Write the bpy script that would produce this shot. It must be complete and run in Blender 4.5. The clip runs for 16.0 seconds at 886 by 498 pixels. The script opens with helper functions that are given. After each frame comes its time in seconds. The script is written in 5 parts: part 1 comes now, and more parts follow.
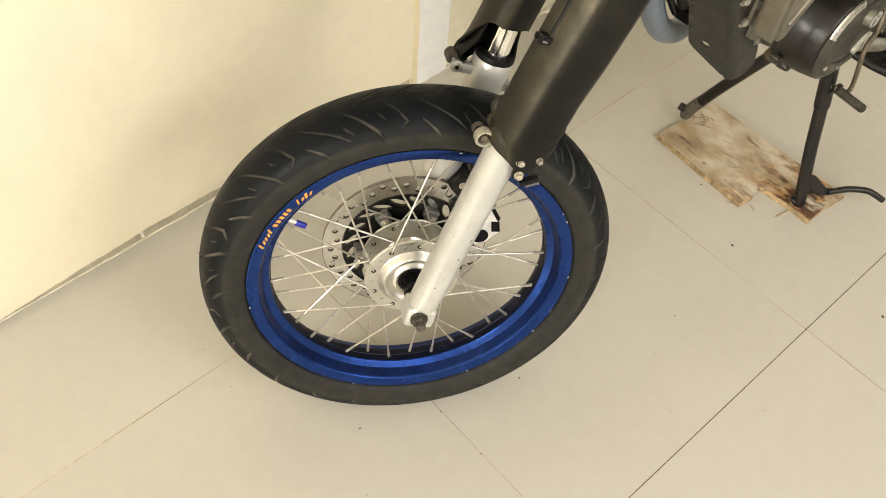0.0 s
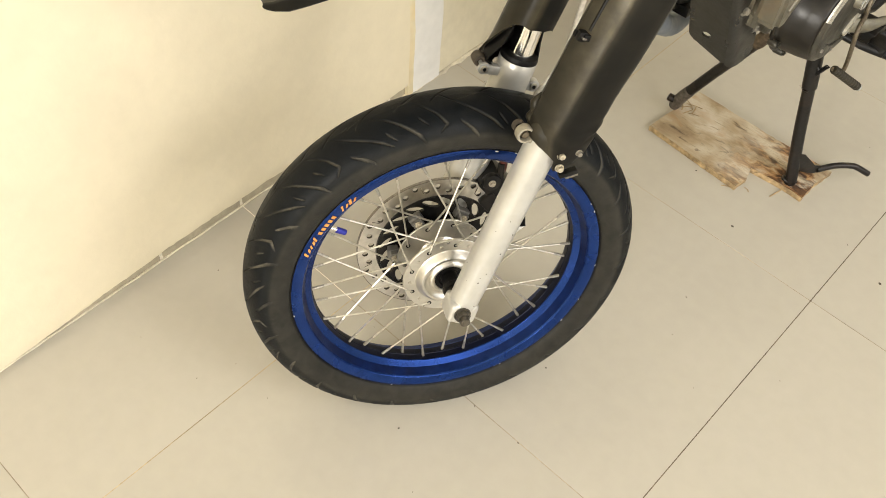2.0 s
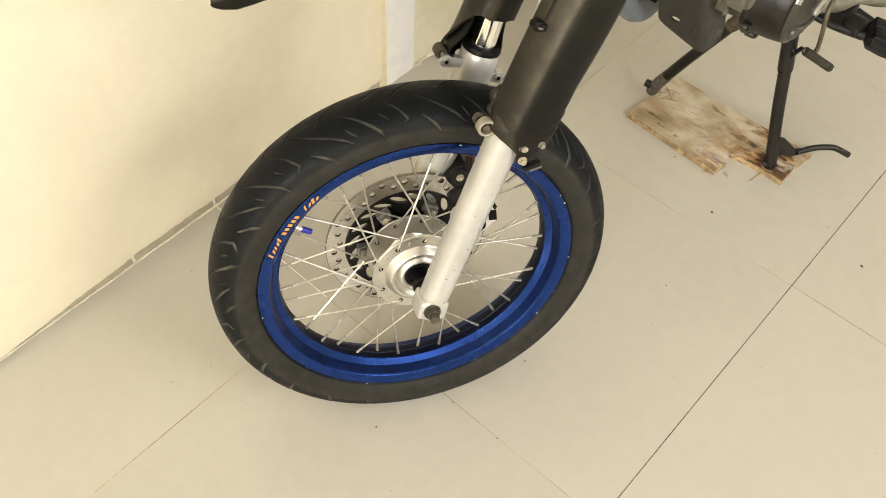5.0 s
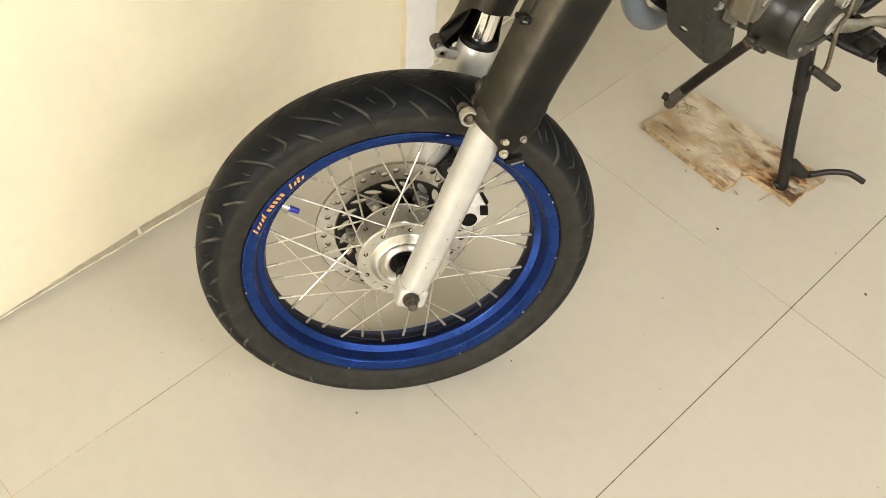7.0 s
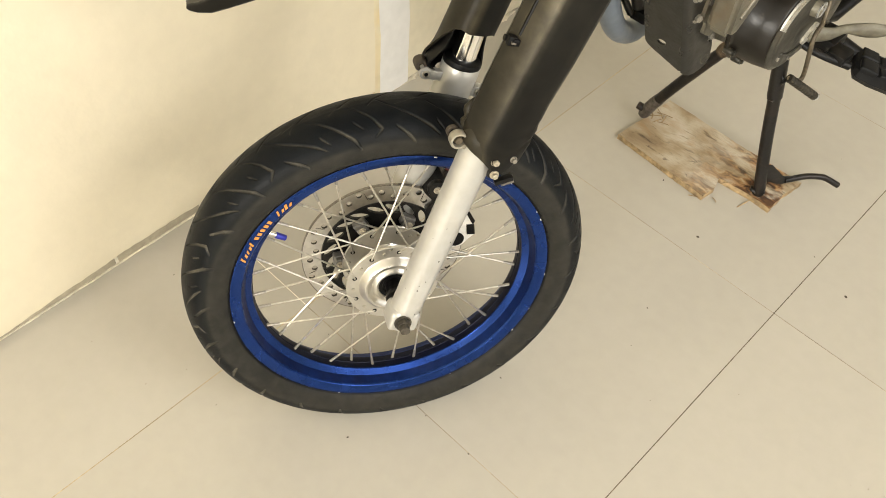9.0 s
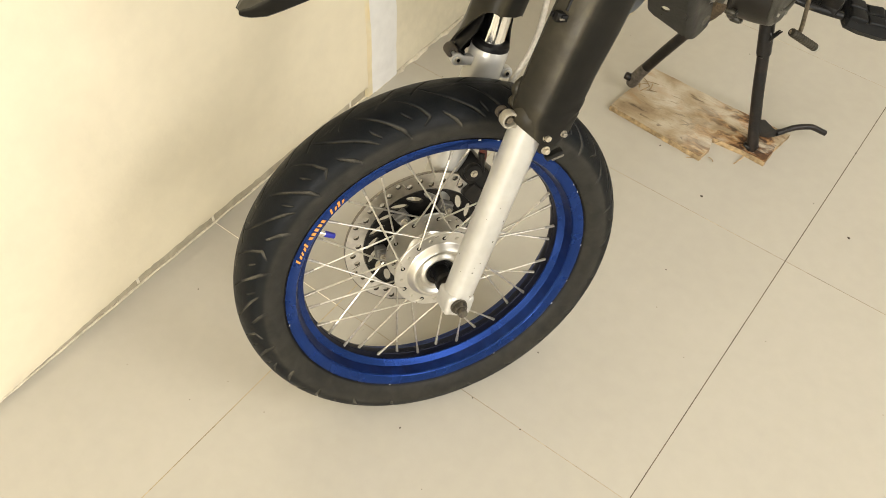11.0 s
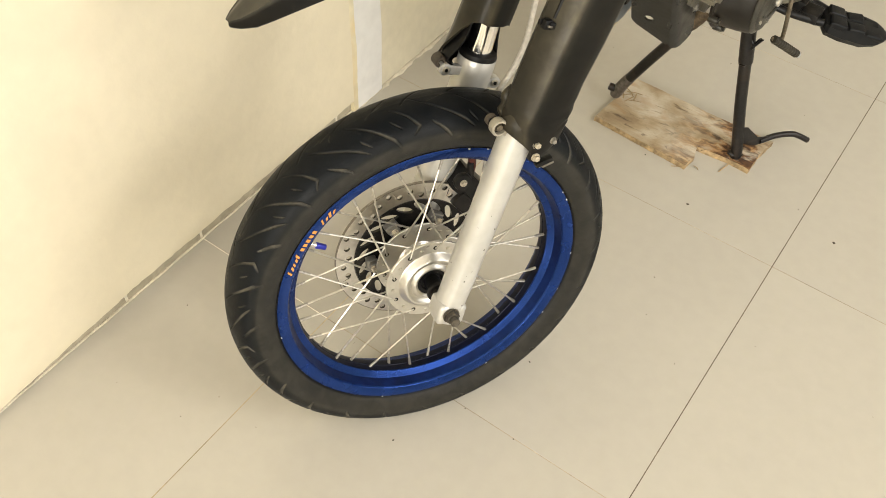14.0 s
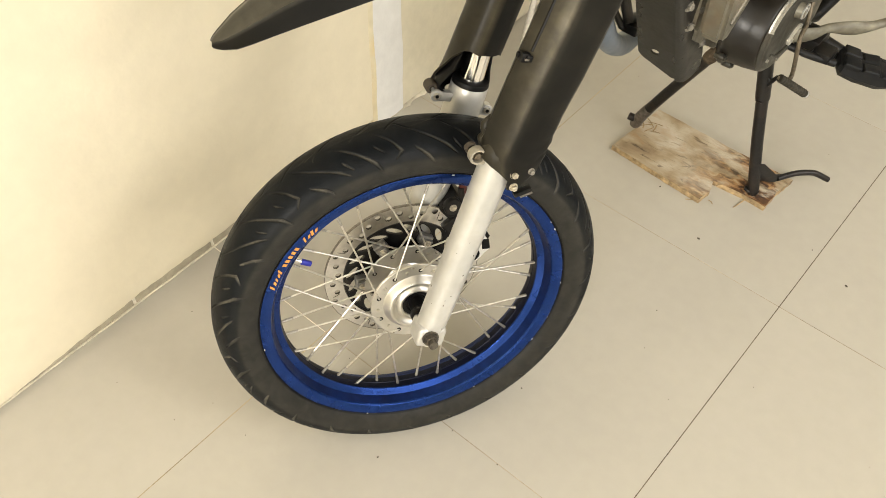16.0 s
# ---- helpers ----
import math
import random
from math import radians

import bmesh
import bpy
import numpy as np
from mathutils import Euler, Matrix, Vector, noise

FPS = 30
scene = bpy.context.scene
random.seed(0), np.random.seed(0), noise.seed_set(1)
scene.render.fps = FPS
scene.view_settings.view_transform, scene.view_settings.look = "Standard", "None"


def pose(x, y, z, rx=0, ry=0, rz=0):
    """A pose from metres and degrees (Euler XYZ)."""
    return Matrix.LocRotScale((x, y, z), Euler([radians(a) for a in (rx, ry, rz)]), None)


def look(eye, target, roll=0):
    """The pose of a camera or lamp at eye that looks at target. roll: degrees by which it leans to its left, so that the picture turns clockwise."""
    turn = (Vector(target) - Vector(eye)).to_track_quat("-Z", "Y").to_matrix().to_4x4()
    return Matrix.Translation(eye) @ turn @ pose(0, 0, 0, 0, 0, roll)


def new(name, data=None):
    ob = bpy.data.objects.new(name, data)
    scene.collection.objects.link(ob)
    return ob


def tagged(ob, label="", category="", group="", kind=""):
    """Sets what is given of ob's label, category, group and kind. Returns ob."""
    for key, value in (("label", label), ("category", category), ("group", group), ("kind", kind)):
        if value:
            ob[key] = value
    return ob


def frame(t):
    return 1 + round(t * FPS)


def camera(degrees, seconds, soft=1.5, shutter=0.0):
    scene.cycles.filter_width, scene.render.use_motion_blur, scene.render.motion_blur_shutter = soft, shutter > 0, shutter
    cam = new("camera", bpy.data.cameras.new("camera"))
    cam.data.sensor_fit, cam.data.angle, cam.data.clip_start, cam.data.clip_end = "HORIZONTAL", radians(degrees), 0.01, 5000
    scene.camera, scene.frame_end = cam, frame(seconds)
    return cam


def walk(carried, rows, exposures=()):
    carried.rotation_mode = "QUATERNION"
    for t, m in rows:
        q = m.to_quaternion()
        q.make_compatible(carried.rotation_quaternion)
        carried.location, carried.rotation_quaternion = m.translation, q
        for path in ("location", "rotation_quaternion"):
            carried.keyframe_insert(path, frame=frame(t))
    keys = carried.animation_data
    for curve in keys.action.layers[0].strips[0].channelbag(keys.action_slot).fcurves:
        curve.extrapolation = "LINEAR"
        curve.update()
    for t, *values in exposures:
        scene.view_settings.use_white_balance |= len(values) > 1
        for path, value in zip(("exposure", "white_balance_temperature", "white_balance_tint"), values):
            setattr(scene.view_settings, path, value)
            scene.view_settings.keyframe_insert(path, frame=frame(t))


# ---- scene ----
cam = camera(51.8, 16.0, soft=0.7)
PATH = [
    (0, (0.16, -1.092, 1.353), (-0.675, -0.246, -0.255), 4.7),
    (0.5, (0.176, -1.097, 1.362), (-0.673, -0.243, -0.235), 4.6),
    (1, (0.184, -1.102, 1.359), (-0.65, -0.226, -0.234), 5.1),
    (1.5, (0.159, -1.134, 1.363), (-0.649, -0.228, -0.226), 5.0),
    (2, (0.105, -1.204, 1.372), (-0.669, -0.271, -0.219), 4.6),
    (2.5, (0.075, -1.255, 1.363), (-0.661, -0.291, -0.227), 4.2),
    (3, (0.075, -1.274, 1.36), (-0.631, -0.28, -0.225), 3.9),
    (3.5, (0.073, -1.273, 1.361), (-0.613, -0.265, -0.225), 3.7),
    (4, (0.072, -1.25, 1.36), (-0.614, -0.25, -0.231), 3.4),
    (4.2, (0.073, -1.229, 1.363), (-0.621, -0.245, -0.234), 3.2),
    (6.3, (0.217, -1.121, 1.364), (-0.622, -0.258, -0.233), 3.3),
    (6.5, (0.214, -1.128, 1.357), (-0.627, -0.255, -0.233), 3.6),
    (7, (0.204, -1.122, 1.357), (-0.639, -0.256, -0.237), 3.7),
    (7.5, (0.198, -1.105, 1.353), (-0.645, -0.247, -0.245), 3.6),
    (8, (0.2, -1.102, 1.354), (-0.64, -0.235, -0.241), 3.9),
    (8.5, (0.188, -1.108, 1.354), (-0.639, -0.219, -0.235), 4.3),
    (9, (0.165, -1.132, 1.361), (-0.633, -0.203, -0.22), 4.5),
    (9.5, (0.134, -1.176, 1.371), (-0.628, -0.215, -0.209), 4.2),
    (11.8, (0.057, -1.269, 1.359), (-0.62, -0.242, -0.219), 2.9),
    (12, (0.057, -1.273, 1.361), (-0.619, -0.239, -0.212), 2.9),
    (12.5, (0.058, -1.266, 1.363), (-0.614, -0.224, -0.206), 3.0),
    (13, (0.061, -1.256, 1.359), (-0.611, -0.207, -0.205), 3.2),
    (13.5, (0.065, -1.256, 1.361), (-0.611, -0.204, -0.2), 3.2),
    (14, (0.065, -1.264, 1.356), (-0.615, -0.209, -0.201), 3.4),
    (14.5, (0.069, -1.268, 1.36), (-0.619, -0.214, -0.194), 3.4),
    (15, (0.081, -1.26, 1.363), (-0.625, -0.214, -0.189), 3.1),
    (15.5, (0.108, -1.243, 1.369), (-0.638, -0.218, -0.177), 2.4),
    (16, (0.148, -1.199, 1.378), (-0.651, -0.205, -0.162), 1.9),
]
walk(cam, [(t, look(eye, target, roll)) for t, eye, target, roll in PATH])

# ---- light ----
world = bpy.data.worlds.new("sky")
scene.world = world
world.use_nodes = True
wn = world.node_tree
sky = wn.nodes.new("ShaderNodeTexSky")
sky.sky_type = "NISHITA"
sky.sun_disc = False
sky.sun_elevation, sky.sun_rotation = radians(38), radians(100)
wn.nodes["Background"].inputs["Strength"].default_value = 0.08
wn.links.new(sky.outputs["Color"], wn.nodes["Background"].inputs["Color"])

sun = new("sun", bpy.data.lights.new("sun", "SUN"))
sun.data.energy, sun.data.angle, sun.data.color = 0.4, radians(25), (1.0, 0.95, 0.86)
sun.matrix_world = look((9, 1.0, 9), (0, 0, 0))

# added lamps with no known source; the openings they stand in are invented
EAST_LIGHT, KEY_LIGHT, SIDE_LIGHT = 60.0, 17.5, 180.0


def opening_light(name, m, w, h, power, tint):
    lamp = bpy.data.lights.new(name, "AREA")
    lamp.shape, lamp.size, lamp.size_y, lamp.energy, lamp.color = "RECTANGLE", w, h, power, tint
    ob = new(name, lamp)
    ob.matrix_world = m
    return ob


opening_light("opening_light", look((1.84, -0.66, 1.98), (-0.5, -0.62, 1.30)), 3.4, 2.4, EAST_LIGHT, (1.0, 0.958, 0.875))
# small added key lamp, only to sharpen the shadow edges
opening_light("opening_light", look((1.80, -0.50, 2.05), (-0.5, -0.60, 0.40)), 0.6, 0.4, KEY_LIGHT, (1.0, 0.958, 0.875))
opening_light("opening_light", look((1.0, -5.12, 1.95), (-0.3, -0.4, 0.4)), 1.5, 1.1, SIDE_LIGHT, (1.0, 0.958, 0.875))


# ---- materials ----
def material(name, colour, rough=0.5, metal=0.0, spec=0.5, grain=0.0, grain_scale=60.0, stain=0.0, stain_scale=6.0,
             bump=0.0, bump_scale=200.0, rough_var=0.0, coat=0.0, dust=None, dust_amount=0.0, dust_scale=20.0, piece=0.0, film=None, brushed=0.0):
    """A Principled surface with fine grain, broad stains, fine relief, uneven gloss and patchy dust."""
    mat = bpy.data.materials.new(name)
    mat.use_nodes = True
    nt = mat.node_tree
    b = nt.nodes["Principled BSDF"]
    b.inputs["Roughness"].default_value, b.inputs["Metallic"].default_value = rough, metal
    b.inputs["Specular IOR Level"].default_value, b.inputs["Coat Weight"].default_value = spec, coat
    b.inputs["Coat Roughness"].default_value = 0.08
    if brushed:
        turned = nt.nodes.new("ShaderNodeTangent")
        turned.direction_type, turned.axis = "RADIAL", "X"
        b.inputs["Anisotropic"].default_value = brushed
        nt.links.new(turned.outputs["Tangent"], b.inputs["Tangent"])
    co = nt.nodes.new("ShaderNodeTexCoord").outputs["Object"]

    def noise_tex(scale, detail=4.0, distort=0.0):
        n = nt.nodes.new("ShaderNodeTexNoise")
        n.inputs["Scale"].default_value, n.inputs["Detail"].default_value, n.inputs["Distortion"].default_value = scale, detail, distort
        nt.links.new(co, n.inputs["Vector"])
        return n.outputs["Fac"]

    def ranged(fac, lo, hi, a=0.3, z=0.7):
        r = nt.nodes.new("ShaderNodeMapRange")
        for k, v in zip(("From Min", "From Max", "To Min", "To Max"), (a, z, lo, hi)):
            r.inputs[k].default_value = v
        nt.links.new(fac, r.inputs["Value"])
        return r.outputs["Result"]

    def times(col, fac):
        m = nt.nodes.new("ShaderNodeVectorMath")
        m.operation = "SCALE"
        nt.links.new(col, m.inputs[0])
        nt.links.new(fac, m.inputs["Scale"])
        return m.outputs["Vector"]

    rgb = nt.nodes.new("ShaderNodeRGB")
    rgb.outputs[0].default_value = (*colour, 1)
    col = rgb.outputs[0]
    if grain:
        col = times(col, ranged(noise_tex(grain_scale, 6), 1 - grain, 1 + grain))
    if stain:
        col = times(col, ranged(noise_tex(stain_scale, 3, 0.6), 1 - stain, 1 + stain * 0.6))
    if piece:
        info = nt.nodes.new("ShaderNodeObjectInfo")
        col = times(col, ranged(info.outputs["Random"], 1 - piece, 1 + piece, 0, 1))
    if dust:
        mix = nt.nodes.new("ShaderNodeMix")
        mix.data_type = "RGBA"
        nt.links.new(ranged(noise_tex(dust_scale, 6, 0.8), 0, dust_amount, 0.48, 0.72), mix.inputs["Factor"])
        nt.links.new(col, mix.inputs["A"])
        mix.inputs["B"].default_value = (*dust, 1)
        col = mix.outputs["Result"]
    if film:
        at = nt.nodes.new("ShaderNodeAttribute")
        at.attribute_name = "film"
        uneven = nt.nodes.new("ShaderNodeMath")
        uneven.operation = "MULTIPLY"
        nt.links.new(at.outputs["Fac"], uneven.inputs[0])
        nt.links.new(ranged(noise_tex(55, 6, 0.5), 0.55, 1.0), uneven.inputs[1])
        mix = nt.nodes.new("ShaderNodeMix")
        mix.data_type = "RGBA"
        nt.links.new(uneven.outputs[0], mix.inputs["Factor"])
        nt.links.new(col, mix.inputs["A"])
        mix.inputs["B"].default_value = (*film, 1)
        col = mix.outputs["Result"]
    nt.links.new(col, b.inputs["Base Color"])
    if rough_var:
        nt.links.new(ranged(noise_tex(stain_scale * 3 + 4, 5), max(0.02, rough - rough_var), min(1, rough + rough_var)), b.inputs["Roughness"])
    if bump:
        bn = nt.nodes.new("ShaderNodeBump")
        bn.inputs["Strength"].default_value, bn.inputs["Distance"].default_value = 1.0, bump
        nt.links.new(noise_tex(bump_scale, 5), bn.inputs["Height"])
        nt.links.new(bn.outputs["Normal"], b.inputs["Normal"])
    return mat


M_TILE = material("porcelain_tile", (0.431, 0.404, 0.343), 0.22, spec=0.45, grain=0.02, grain_scale=35, stain=0.025, stain_scale=2,
                  rough_var=0.02, bump=0.00004, bump_scale=7, piece=0.025)
M_GROUT_DARK = material("dirty_grout", (0.125, 0.096, 0.065), 0.9, grain=0.3, grain_scale=90, stain=0.4, stain_scale=7, bump=0.0006, bump_scale=400)
M_GROUT = material("grout", (0.36, 0.305, 0.22), 0.9, grain=0.25, grain_scale=90, stain=0.5, stain_scale=6, bump=0.0006, bump_scale=400)
M_GROUT_CREAM = material("cream_grout", (0.40, 0.325, 0.205), 0.9, grain=0.25, grain_scale=120, stain=0.5, stain_scale=5, bump=0.0005, bump_scale=300)
M_GROUT_PALE = material("pale_grout", (0.80, 0.75, 0.62), 0.9, grain=0.12, grain_scale=120, stain=0.2, stain_scale=9, bump=0.001, bump_scale=250)
M_BEAD = material("dirty_cream_grout_bead", (0.73, 0.665, 0.52), 0.9, grain=0.15, grain_scale=120, stain=0.35, stain_scale=9, bump=0.001, bump_scale=250, dust=(0.36, 0.30, 0.20), dust_amount=0.45, dust_scale=14)
M_SKIRT = material("skirting_tile", (0.44, 0.39, 0.285), 0.5, grain=0.12, grain_scale=80, stain=0.22, stain_scale=14, bump=0.0008, bump_scale=150, dust=(0.27, 0.22, 0.14), dust_amount=0.55, dust_scale=16)
M_WALL = material("cream_wall_paint", (0.728, 0.658, 0.495), 0.62, spec=0.3, grain=0.02, grain_scale=30, stain=0.06, stain_scale=3.2,
                  bump=0.0012, bump_scale=22, rough_var=0.06)
M_WALL2 = material("cream_wall_paint_worn", (0.72, 0.66, 0.50), 0.62, spec=0.3, grain=0.04, grain_scale=40, stain=0.07, stain_scale=5, bump=0.0015, bump_scale=25)
M_WHITE = material("white_wall_paint", (0.76, 0.75, 0.72), 0.6, spec=0.3, grain=0.03, grain_scale=40, stain=0.06, stain_scale=10, bump=0.0012, bump_scale=40)
M_YELLOWED = material("yellowed_paint", (0.74, 0.665, 0.47), 0.65, spec=0.3, grain=0.05, grain_scale=40, stain=0.12, stain_scale=12, bump=0.001, bump_scale=40,
                      dust=(0.76, 0.58, 0.27), dust_amount=0.8, dust_scale=9)
# paint of the unseen walls and ceiling, its tone set for the bounced light
M_UNSEEN_WALL = material("unseen_wall_paint", (0.71, 0.685, 0.625), 0.7, stain=0.1, stain_scale=2)
M_UNSEEN_CEILING = material("unseen_ceiling_paint", (0.84, 0.82, 0.775), 0.8, stain=0.04)
M_RUBBER = material("tyre_rubber", (0.0052, 0.0056, 0.0062), 0.50, spec=0.20, grain=0.2, grain_scale=90, stain=0.2, stain_scale=9,
                    bump=0.0003, bump_scale=500, dust=(0.022, 0.021, 0.019), dust_amount=0.35, dust_scale=13, rough_var=0.1)
M_TYRE = material("tread_rubber", (0.0040, 0.0050, 0.0062), 0.46, spec=0.11, grain=0.2, grain_scale=90, stain=0.2, stain_scale=9, bump=0.0003, bump_scale=500,
                  dust=(0.022, 0.021, 0.019), dust_amount=0.15, dust_scale=40, rough_var=0.1, film=(0.205, 0.184, 0.138))
M_OLDRUBBER = material("dusty_brown_rubber", (0.030, 0.026, 0.018), 0.65, spec=0.2, grain=0.25, grain_scale=120, stain=0.3, stain_scale=30, bump=0.0004, bump_scale=300)
M_BLUE = material("blue_anodised_rim", (0.0125, 0.041, 0.195), 0.25, metal=0.86, grain=0.1, grain_scale=30, stain=0.12, stain_scale=8,
                  rough_var=0.08, bump=0.00015, bump_scale=300, dust=(0.03, 0.045, 0.12), dust_amount=0.10, dust_scale=25)
# darker copies of the rim's blue, shade put into the colour
M_BLUE_SHADED = material("dull_shaded_blue_rim_channel", (0.0090, 0.0260, 0.1250), 0.32, metal=0.78, spec=0.3, grain=0.2, grain_scale=60, stain=0.3, stain_scale=14,
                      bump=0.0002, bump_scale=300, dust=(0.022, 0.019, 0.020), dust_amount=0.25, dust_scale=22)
M_BED_SHADED = material("shaded_blue_rim_bed", (0.0030, 0.0048, 0.0170), 0.40, metal=0.5, spec=0.3, grain=0.2, grain_scale=60, stain=0.3, stain_scale=14)
M_ORANGE = material("orange_rim_print", (0.58, 0.24, 0.045), 0.5, grain=0.2, grain_scale=300)
M_CHIP = material("bare_metal_chip", (0.6, 0.6, 0.58), 0.5, metal=0.6)
M_SPOKE = material("spoke_steel", (0.60, 0.57, 0.50), 0.34, metal=0.9, grain=0.15, grain_scale=150, stain=0.2, stain_scale=30)
M_NIPPLE = material("nipple_steel", (0.37, 0.35, 0.31), 0.45, metal=0.8, grain=0.25, grain_scale=300)
M_HUB = material("machined_aluminium", (0.60, 0.575, 0.515), 0.36, metal=0.9, grain=0.08, grain_scale=60, stain=0.1, stain_scale=20, rough_var=0.1)
M_FORK = material("silver_fork_paint", (0.50, 0.49, 0.455), 0.36, metal=0.4, grain=0.04, grain_scale=80, stain=0.08, stain_scale=14,
                  rough_var=0.08, bump=0.0002, bump_scale=120, dust=(0.40, 0.36, 0.29), dust_amount=0.25, dust_scale=30)
M_EAR = material("dirty_silver_casting", (0.31, 0.285, 0.225), 0.45, metal=0.25, grain=0.1, grain_scale=120, stain=0.2, stain_scale=40, dust=(0.20, 0.16, 0.10), dust_amount=0.4, dust_scale=60)
M_CHROME = material("chrome", (0.97, 0.96, 0.94), 0.12, metal=1.0, stain=0.06, stain_scale=20)
M_DISC = material("disc_steel", (0.60, 0.57, 0.51), 0.34, metal=1.0, grain=0.10, grain_scale=130, stain=0.15, stain_scale=20, brushed=0.85)
M_BORE_SHADE = material("brown_bore_shade", (0.045, 0.036, 0.026), 0.6, metal=0.3, grain=0.3, grain_scale=200)
M_TAB = material("grey_cast_tab", (0.20, 0.19, 0.17), 0.42, metal=0.5, grain=0.2, grain_scale=120, stain=0.3, stain_scale=30)
M_BRACKET = material("bright_worn_steel", (0.82, 0.80, 0.75), 0.34, metal=0.15, grain=0.1, grain_scale=120, stain=0.12, stain_scale=40)
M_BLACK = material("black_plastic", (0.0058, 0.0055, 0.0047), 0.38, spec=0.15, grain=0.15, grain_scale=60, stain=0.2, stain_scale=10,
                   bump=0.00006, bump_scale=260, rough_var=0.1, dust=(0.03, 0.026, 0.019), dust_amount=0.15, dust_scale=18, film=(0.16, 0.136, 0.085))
M_MUDGUARD = material("black_mudguard_plastic", (0.0045, 0.0042, 0.0036), 0.34, spec=0.15, grain=0.1, grain_scale=60, stain=0.15, stain_scale=10,
                      bump=0.00004, bump_scale=260, rough_var=0.06, film=(0.15, 0.138, 0.105))
M_BLACKMET = material("black_painted_metal", (0.006, 0.0058, 0.0054), 0.36, spec=0.24, grain=0.25, grain_scale=90, stain=0.3, stain_scale=14,
                      bump=0.0004, bump_scale=300, dust=(0.06, 0.044, 0.030), dust_amount=0.22, dust_scale=20)
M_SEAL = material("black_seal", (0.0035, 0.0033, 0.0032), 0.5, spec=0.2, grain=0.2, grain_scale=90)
M_BOLT = material("zinc_bolt", (0.55, 0.50, 0.40), 0.4, metal=0.8, grain=0.3, grain_scale=200, stain=0.3, stain_scale=60)
M_DARKBOLT = material("dull_steel_nut", (0.22, 0.20, 0.17), 0.45, metal=0.85, grain=0.3, grain_scale=200)
M_NUT = material("dark_dirty_steel_nut", (0.13, 0.115, 0.092), 0.42, metal=0.75, grain=0.3, grain_scale=200, stain=0.3, stain_scale=60)
M_DULLBOLT = material("dull_plated_bolt", (0.36, 0.335, 0.285), 0.45, metal=0.75, grain=0.3, grain_scale=200, stain=0.3, stain_scale=60)
M_DIRTBROWN = material("brown_dirty_plastic", (0.045, 0.034, 0.022), 0.6, grain=0.3, grain_scale=150, stain=0.3, stain_scale=60)
M_RUSTBOLT = material("brown_dirty_bolt", (0.13, 0.105, 0.070), 0.5, metal=0.5, grain=0.3, grain_scale=200, stain=0.3, stain_scale=60)
M_ENGINE = material("grey_engine_metal", (0.33, 0.31, 0.265), 0.42, metal=0.35, grain=0.12, grain_scale=70, stain=0.25, stain_scale=14,
                    bump=0.0004, bump_scale=160, rough_var=0.12, dust=(0.20, 0.15, 0.09), dust_amount=0.5, dust_scale=18)
M_CAST = material("pale_cast_metal", (0.165, 0.150, 0.112), 0.42, metal=0.3, grain=0.12, grain_scale=70, stain=0.25, stain_scale=14,
                  bump=0.0004, bump_scale=160, rough_var=0.12, dust=(0.16, 0.11, 0.06), dust_amount=0.6, dust_scale=22)
M_HANGER = material("dirty_grey_bracket_paint", (0.15, 0.137, 0.098), 0.5, metal=0.1, grain=0.2, grain_scale=80, stain=0.35, stain_scale=25, bump=0.0004, bump_scale=180,
                    dust=(0.05, 0.035, 0.022), dust_amount=0.6, dust_scale=30)
M_CASE = material("dull_grey_engine_case", (0.050, 0.047, 0.037), 0.42, metal=0.45, grain=0.15, grain_scale=70, stain=0.3, stain_scale=16,
                  bump=0.0004, bump_scale=160, rough_var=0.12, dust=(0.10, 0.075, 0.045), dust_amount=0.4, dust_scale=20)
M_BEVEL_GLINT = material("bright_bevel_glint", (0.78, 0.78, 0.76), 0.22, metal=0.95, grain=0.08, grain_scale=90, stain=0.15, stain_scale=24, rough_var=0.08)
M_CAP = material("pale_worn_alloy", (0.50, 0.47, 0.39), 0.45, metal=0.4, grain=0.1, grain_scale=90, stain=0.15, stain_scale=30)
M_BRONZE = material("brown_black_engine_paint", (0.0105, 0.0082, 0.0055), 0.36, spec=0.34, grain=0.2, grain_scale=60, stain=0.3, stain_scale=12, rough_var=0.08, bump=0.0003, bump_scale=90)
M_PLATE = material("grey_plate_paint", (0.020, 0.0192, 0.0168), 0.34, metal=0.35, grain=0.08, grain_scale=60, stain=0.2, stain_scale=9,
                   bump=0.0003, bump_scale=120, rough_var=0.1, dust=(0.08, 0.066, 0.046), dust_amount=0.16, dust_scale=12)
M_ALU = material("bright_cast_aluminium", (0.62, 0.62, 0.60), 0.32, metal=0.8, grain=0.1, grain_scale=90, stain=0.2, stain_scale=24, rough_var=0.12)
M_PIPE = material("blue_grey_tube", (0.155, 0.185, 0.225), 0.38, metal=0.2, grain=0.06, stain=0.12, stain_scale=14, rough_var=0.1)
M_STAND = material("worn_black_stand", (0.0100, 0.0088, 0.0080), 0.38, metal=0.3, grain=0.25, grain_scale=120, stain=0.35, stain_scale=22,
                   bump=0.0004, bump_scale=220, dust=(0.07, 0.04, 0.026), dust_amount=0.3, dust_scale=26)
M_FOOT = material("rusted_bare_steel", (0.17, 0.15, 0.13), 0.5, metal=0.6, grain=0.35, grain_scale=140, stain=0.4, stain_scale=40, bump=0.0006, bump_scale=300)
M_RUSTY = material("rusted_dirty_steel", (0.085, 0.060, 0.034), 0.8, metal=0.2, grain=0.5, grain_scale=160, stain=0.5, stain_scale=60, bump=0.0012, bump_scale=250)
M_CREAM = material("cream_plastic", (0.62, 0.58, 0.44), 0.45, grain=0.04, stain=0.1, stain_scale=12)
